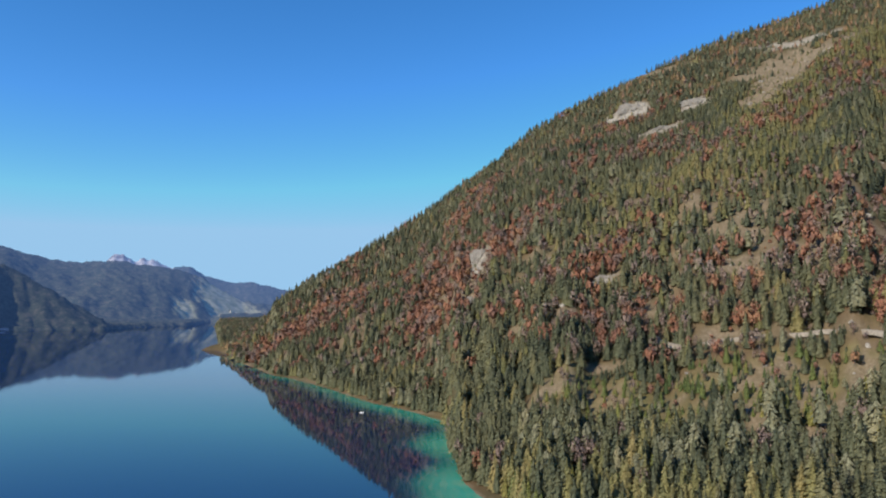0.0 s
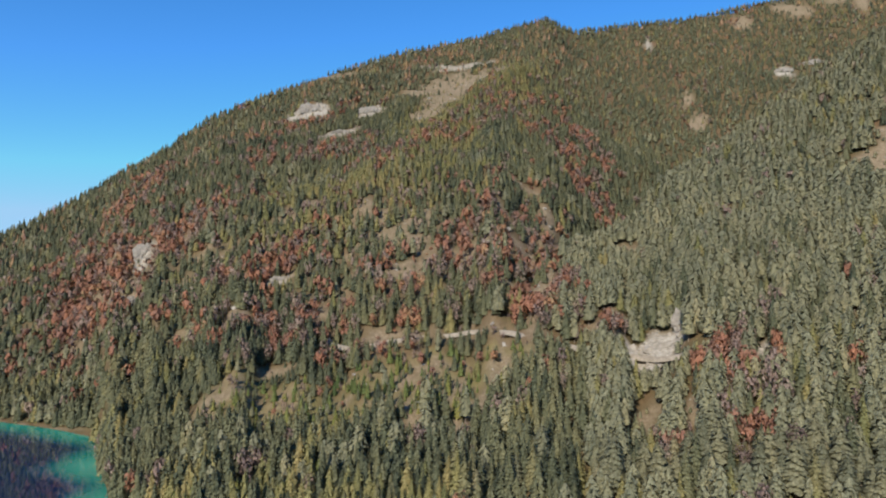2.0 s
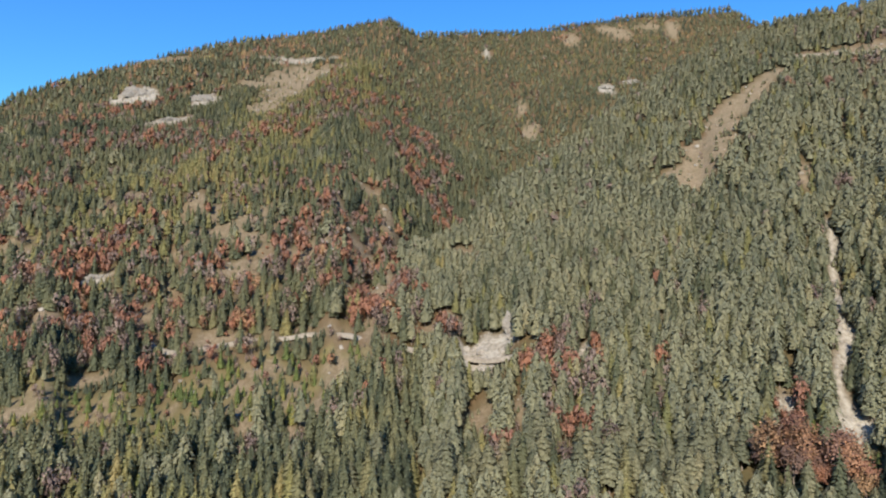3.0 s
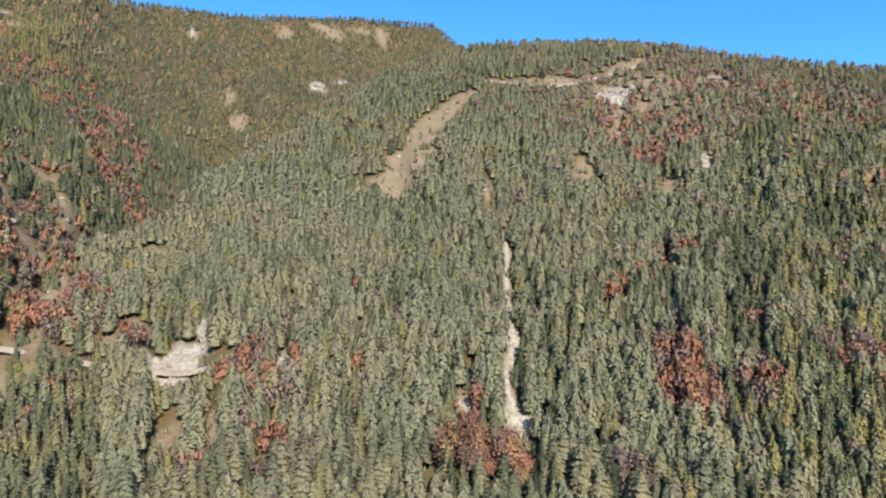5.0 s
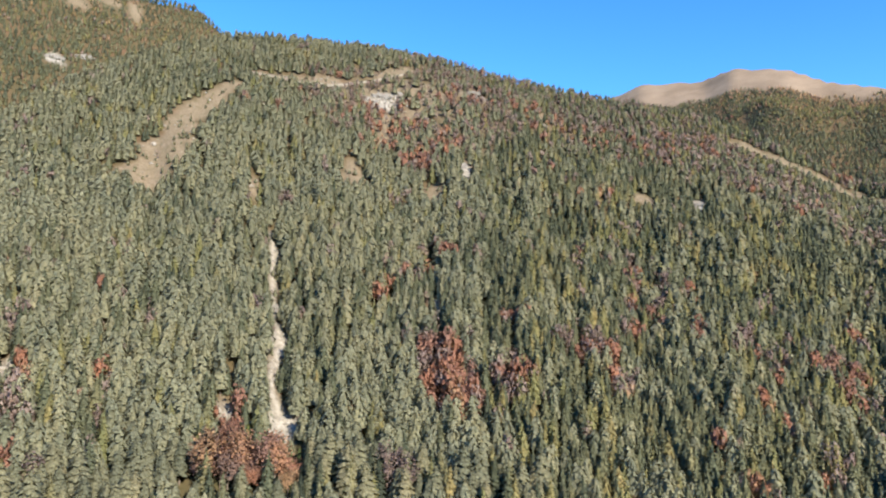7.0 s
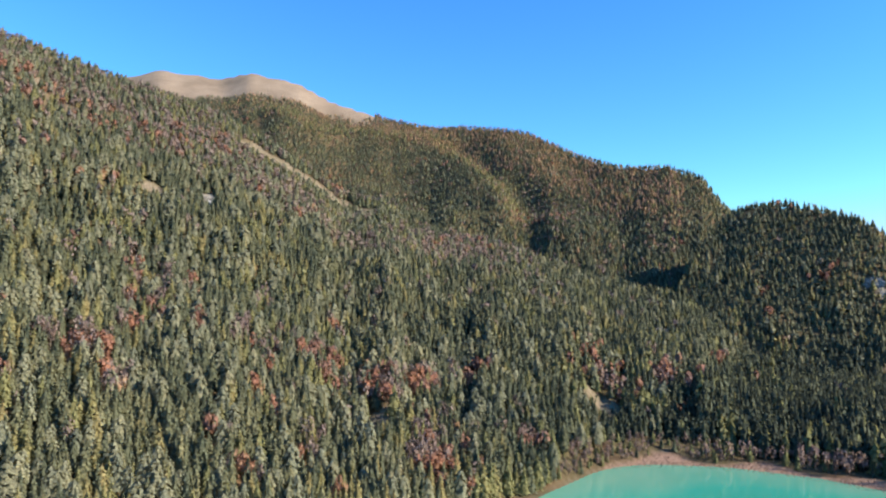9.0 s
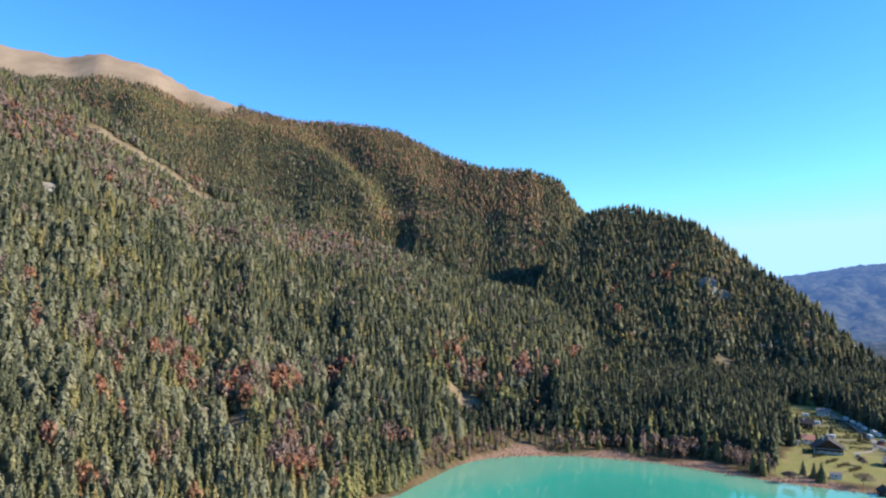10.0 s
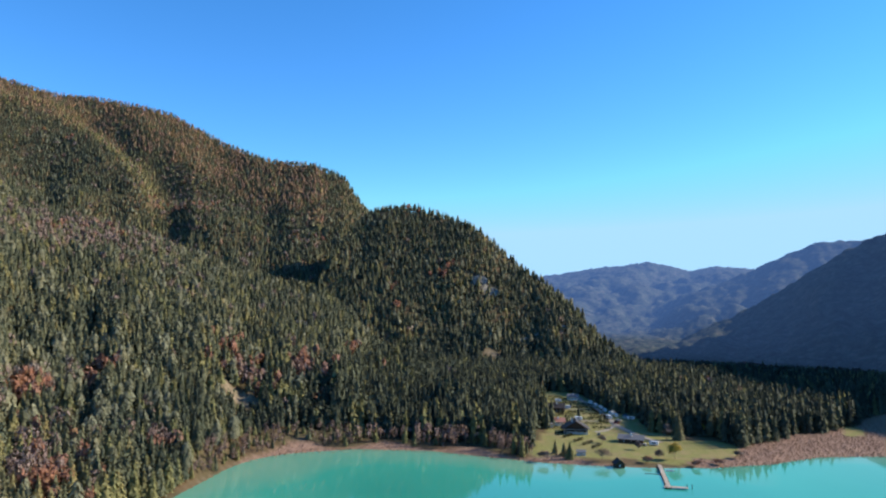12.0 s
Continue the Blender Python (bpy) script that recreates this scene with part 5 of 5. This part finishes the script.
part("bench_rail", box(bmesh.new(), 10, 20, -1.05, -0.95, 0.74, 1.35), white_paint, jetty, "white rail")
for k in range(9):
    for s in (-1, 1):
        bm = bmesh.new()
        bmesh.ops.create_cone(bm, cap_ends=True, segments=8, radius1=0.14, radius2=0.14, depth=3.2, matrix=pose(1 + k * 6, s * 0.95, -0.4))
        part("post", bm, dark_wood, jetty)
for y in (8.6, 11, -1.9):
    bm = bmesh.new()
    bmesh.ops.create_cone(bm, cap_ends=True, segments=8, radius1=0.15, radius2=0.15, depth=4.4, matrix=pose(47, y, 0.1))
    part("mooring_post", bm, dark_wood, jetty)
tagged(jetty, "weathered wooden jetty with a cross deck in turquoise water", "jetty")
boom = new("floating_beam")
boom.matrix_basis = pose(387, -66, 0, 0, 0, 92)
part("beam", box(bmesh.new(), -5, 5, -0.25, 0.25, -0.1, 0.22, 0.05), dark_wood, boom)
tagged(boom, "dark floating timber beam beside the jetty", "beam")


def boat(x, y, turn, label):
    root = new("rowing_boat")
    root.matrix_basis = pose(x, y, 0, 0, 0, turn)
    bm = bmesh.new()
    rows = []
    for u in (-1, -0.6, 0, 0.6, 1):
        w = 0.75 * (1 - 0.55 * max(u, 0) ** 2 - 0.12 * max(-u, 0)) * (1 if u < 1 else 0.1)
        rows.append([bm.verts.new(p) for p in ((u * 2.2, -w, 0.5), (u * 2.2, -w * 0.7, -0.15), (u * 2.2, w * 0.7, -0.15), (u * 2.2, w, 0.5), (u * 2.2, w * 0.85, 0.5), (u * 2.2, w * 0.55, 0.0), (u * 2.2, -w * 0.55, 0.0), (u * 2.2, -w * 0.85, 0.5))])
    for a, b2 in zip(rows[:-1], rows[1:]):
        for k in range(8):
            bm.faces.new((a[k], a[(k + 1) % 8], b2[(k + 1) % 8], b2[k]))
    bm.faces.new(rows[0][::-1])
    bm.faces.new(rows[-1])
    bmesh.ops.recalc_face_normals(bm, faces=bm.faces[:])
    part("hull", bm, white_paint, root)
    for u in (-1.1, 0.3):
        part("bench", box(bmesh.new(), u - 0.14, u + 0.14, -0.55, 0.55, 0.28, 0.33), pale_wood, root)
    return tagged(root, label, "boat")


boat(-488, 140, 20, "white rowing boat on the dark reflecting water")
boat(396, -75.5, 85, "white rowing boat moored beside the jetty")

# trees and bushes that stand alone round the village
lone = random.Random(8)
LONE = "single trees by the village"
for maker, name, kind, label, spots in (
        (broadleaf_tree, "maple_tree", "yellow_leaf", "bright yellow autumn tree beside the jetty", ((421, -83, 9, 7), (506, -116, 7, 6))),
        (broadleaf_tree, "bare_tree", "bare", "bare brown broadleaf tree on the meadow", ((478, -89, 11, 6), (505, -109, 6, 4), (419, -74, 5.5, 5), (409, -41, 7.5, 9), (432, -121, 4.5, 5), (404, -8, 6, 6), (445, -66, 5, 4), (462, -46, 5, 5))),
        (broadleaf_tree, "willow_bush", "beech", "reddish autumn bush at the reed edge", ((411, -66, 3.5, 5), (408, -92, 3.5, 5), (415, -106, 3, 5)))):
    for x, y, h, w in spots:
        maker(name, kind, label, lone, h, w, LONE, 1100 if name == "maple_tree" else 480).matrix_basis = pose(x, y, flat(x, y))
for kind, name, label, spots in (("spruce", "spruce_tree", "tall dark spruce standing alone by the meadow", ((482, -97, 22, 7.5), (500, -97, 15, 5.5), (423, -15, 9, 4), (560, -37, 9, 3.6), (543, -53, 6, 3), (530, -27, 7, 3), (604, -33, 8, 3.4))),
                                 ("larch", "larch_tree", "yellowing larch in the lakeside meadow", ((412, -23, 11, 6), (418, -20, 9, 5), (596, -84, 15, 5))),
                                 ("gold_larch", "larch_tree", "orange autumn larch at the forest edge", ((604, -82, 16, 5), (676, -10, 16, 5)))):
    for x, y, h, w in spots:
        conifer_tree(name, kind, label, lone, h, w, 0.05, 0.15, LONE).matrix_basis = pose(x, y, flat(x, y))

# reeds and stones
rr = np.random.RandomState(7)
gx2, gy2 = np.meshgrid(np.arange(370, 660, 1.0), np.arange(-350, 190, 1.0))
gx2, gy2 = (gx2 + rr.uniform(-0.6, 0.6, gx2.shape)).ravel(), (gy2 + rr.uniform(-0.6, 0.6, gy2.shape)).ravel()
gz2 = relief(gx2, gy2)
keep = (cover(gx2, gy2, gz2)["reed"] > 0.4) & (gz2 < 6) & (rr.uniform(0, 1, gx2.shape) < 0.75)
gx2, gy2, gz2 = gx2[keep][:24000], gy2[keep][:24000], np.maximum(gz2[keep][:24000], -0.4)
a, hh, ww = rr.uniform(0, 6.28, len(gx2)), rr.uniform(0.3, 0.85, len(gx2)), rr.uniform(0.10, 0.28, len(gx2))
rv = np.stack([np.stack([gx2 + ww * np.cos(a), gy2 + ww * np.sin(a), gz2 - 0.1], -1), np.stack([gx2 - ww * np.cos(a), gy2 - ww * np.sin(a), gz2 - 0.1], -1),
               np.stack([gx2 - 0.7 * ww * np.cos(a + 0.5), gy2 - 0.7 * ww * np.sin(a + 0.5), gz2 + hh], -1), np.stack([gx2 + 0.7 * ww * np.cos(a + 0.5), gy2 + 0.7 * ww * np.sin(a + 0.5), gz2 + hh * 0.85], -1)], 1).reshape(-1, 3)
me = bpy.data.meshes.new("reed_bed")
fill(me, rv, np.arange(len(rv)).reshape(-1, 4), smooth=False)
me.materials.append(reed_mat)
tagged(new("reed_bed", me), "rust-brown dry reeds along the shallow lake shore", "reeds", kind="stuff")

sx, sy = np.meshgrid(np.arange(-800, 360, 2.6), np.arange(225, 720, 2.6))
sx, sy = (sx + rr.uniform(-1.2, 1.2, sx.shape)).ravel(), (sy + rr.uniform(-1.2, 1.2, sy.shape)).ravel()
sel = np.hypot(sx, sy) < 960
sx, sy = sx[sel], sy[sel]
sz = relief(sx, sy)
kk = cover(sx, sy, sz)
sel = (rr.uniform(0, 1, sx.shape) < kk["stone"] * 0.6 + kk["dry"] * 0.04) & (np.hypot(sx, sy) > shore_at(np.degrees(np.arctan2(sx, sy))) + 6)
sx, sy, sz = sx[sel], sy[sel], sz[sel]
rb = bmesh.new()
bmesh.ops.create_icosphere(rb, subdivisions=1, radius=1)
rock_v = np.array([v.co[:] for v in rb.verts])
rb.verts.index_update()
rock_f = np.array([[v.index for v in f.verts] for f in rb.faces])
rb.free()
size = rr.gamma(2.0, 0.42, len(sx))[:, None, None] + 0.25
jit = rock_v[None] * rr.uniform(0.6, 1.25, (len(sx), len(rock_v), 1)) * np.array([1, 1, 0.75]) * size
jit += np.stack([sx, sy, sz], -1)[:, None, :]
me = bpy.data.meshes.new("boulders")
fill(me, jit.reshape(-1, 3), (rock_f[None] + (np.arange(len(sx)) * len(rock_v))[:, None, None]).reshape(-1, 3), smooth=False)
me.materials.append(stone_mat)
tagged(new("boulders", me), "pale limestone boulders and rubble on bare slides", "rocks", kind="stuff")


def outcrop(x, y, wide, tall, label, seed):
    """A bedded, broken rock face standing out of the slope."""
    bm = bmesh.new()
    bmesh.ops.create_icosphere(bm, subdivisions=4, radius=1)
    for v in bm.verts:
        p = v.co.copy()
        crack = noise.noise(Vector((p.x * 3.2 + seed, p.y * 3.2, p.z * 1.2))) * 0.5 + noise.noise(Vector((p.x * 9 + seed, p.y * 9, p.z * 4))) * 0.24
        bed = 0.07 * math.sin(p.z * 17 + 2.5 * noise.noise(p * 2 + Vector((seed, 0, 0))))
        p *= 1 + crack + bed
        v.co = Vector((p.x * wide / 2, p.y * wide * 0.16, p.z * tall / 2))
    me = bpy.data.meshes.new("rock_outcrop")
    bm.to_mesh(me)
    bm.free()
    me.materials.append(cliff_mat)
    ob = new("rock_outcrop", me)
    ob.matrix_basis = pose(x, y, flat(x, y) - tall * 0.02, -26, 0, -math.degrees(math.atan2(x, y)))
    return tagged(ob, label, "rock")


cliff_mat, n, l, b = material("cliff_limestone", 0.95, 0.1)
l.new(ramp(n, l, noise_tex(n, l, 0.5, 8, 0.75), [(0.3, (0.15, 0.135, 0.12)), (0.5, (0.24, 0.22, 0.195)), (0.72, (0.37, 0.35, 0.32))]), b.inputs["Base Color"])
bump(n, l, b, noise_tex(n, l, 1.2, 7, 0.75), 0.8, 0.6)
for k, (x, y, wide, tall, label) in enumerate((
        (-594, 283, 15, 24, "tall pale grey cliff among red beeches"), (-538, 247, 10, 9, "small pale rock face on the slope"), (-712, 552, 34, 18, "broken white limestone cliff below the ridge"),
        (-635, 584, 28, 12, "pale rock slab high on the mountainside"), (-620, 524, 20, 6, "low pale rock band on the mountainside"), (-400, 284, 11, 5, "pale boulder outcrop above the forest"),
        (-129, 310, 9, 13, "fractured pale rock face above the forest road"), (104, 622, 20, 9, "pale rock knob near the top of the shoulder"), (122, 636, 12, 8, "grey rock face below the ridge road"),
        (202, 654, 16, 6, "grey rock face below the ridge road"), (145, 490, 5, 10, "narrow pale rock rib between the trees"), (324, 464, 9, 6, "pale rock patch among the trees"),
        (1060, 84, 26, 18, "grey cliff on the dark wooded head"), (1052, 62, 18, 20, "grey cliff on the dark wooded head"), (608, 208, 12, 6, "pale rock band low on the slope"),
        (-293, 1112, 24, 12, "grey rock band at the head of the ravine"), (-262, 1150, 30, 12, "grey rock band at the head of the ravine"), (8, 345, 5, 7, "pale rock step in the stony gully"))):
    outcrop(x, y, wide, tall, label, k * 3.7)
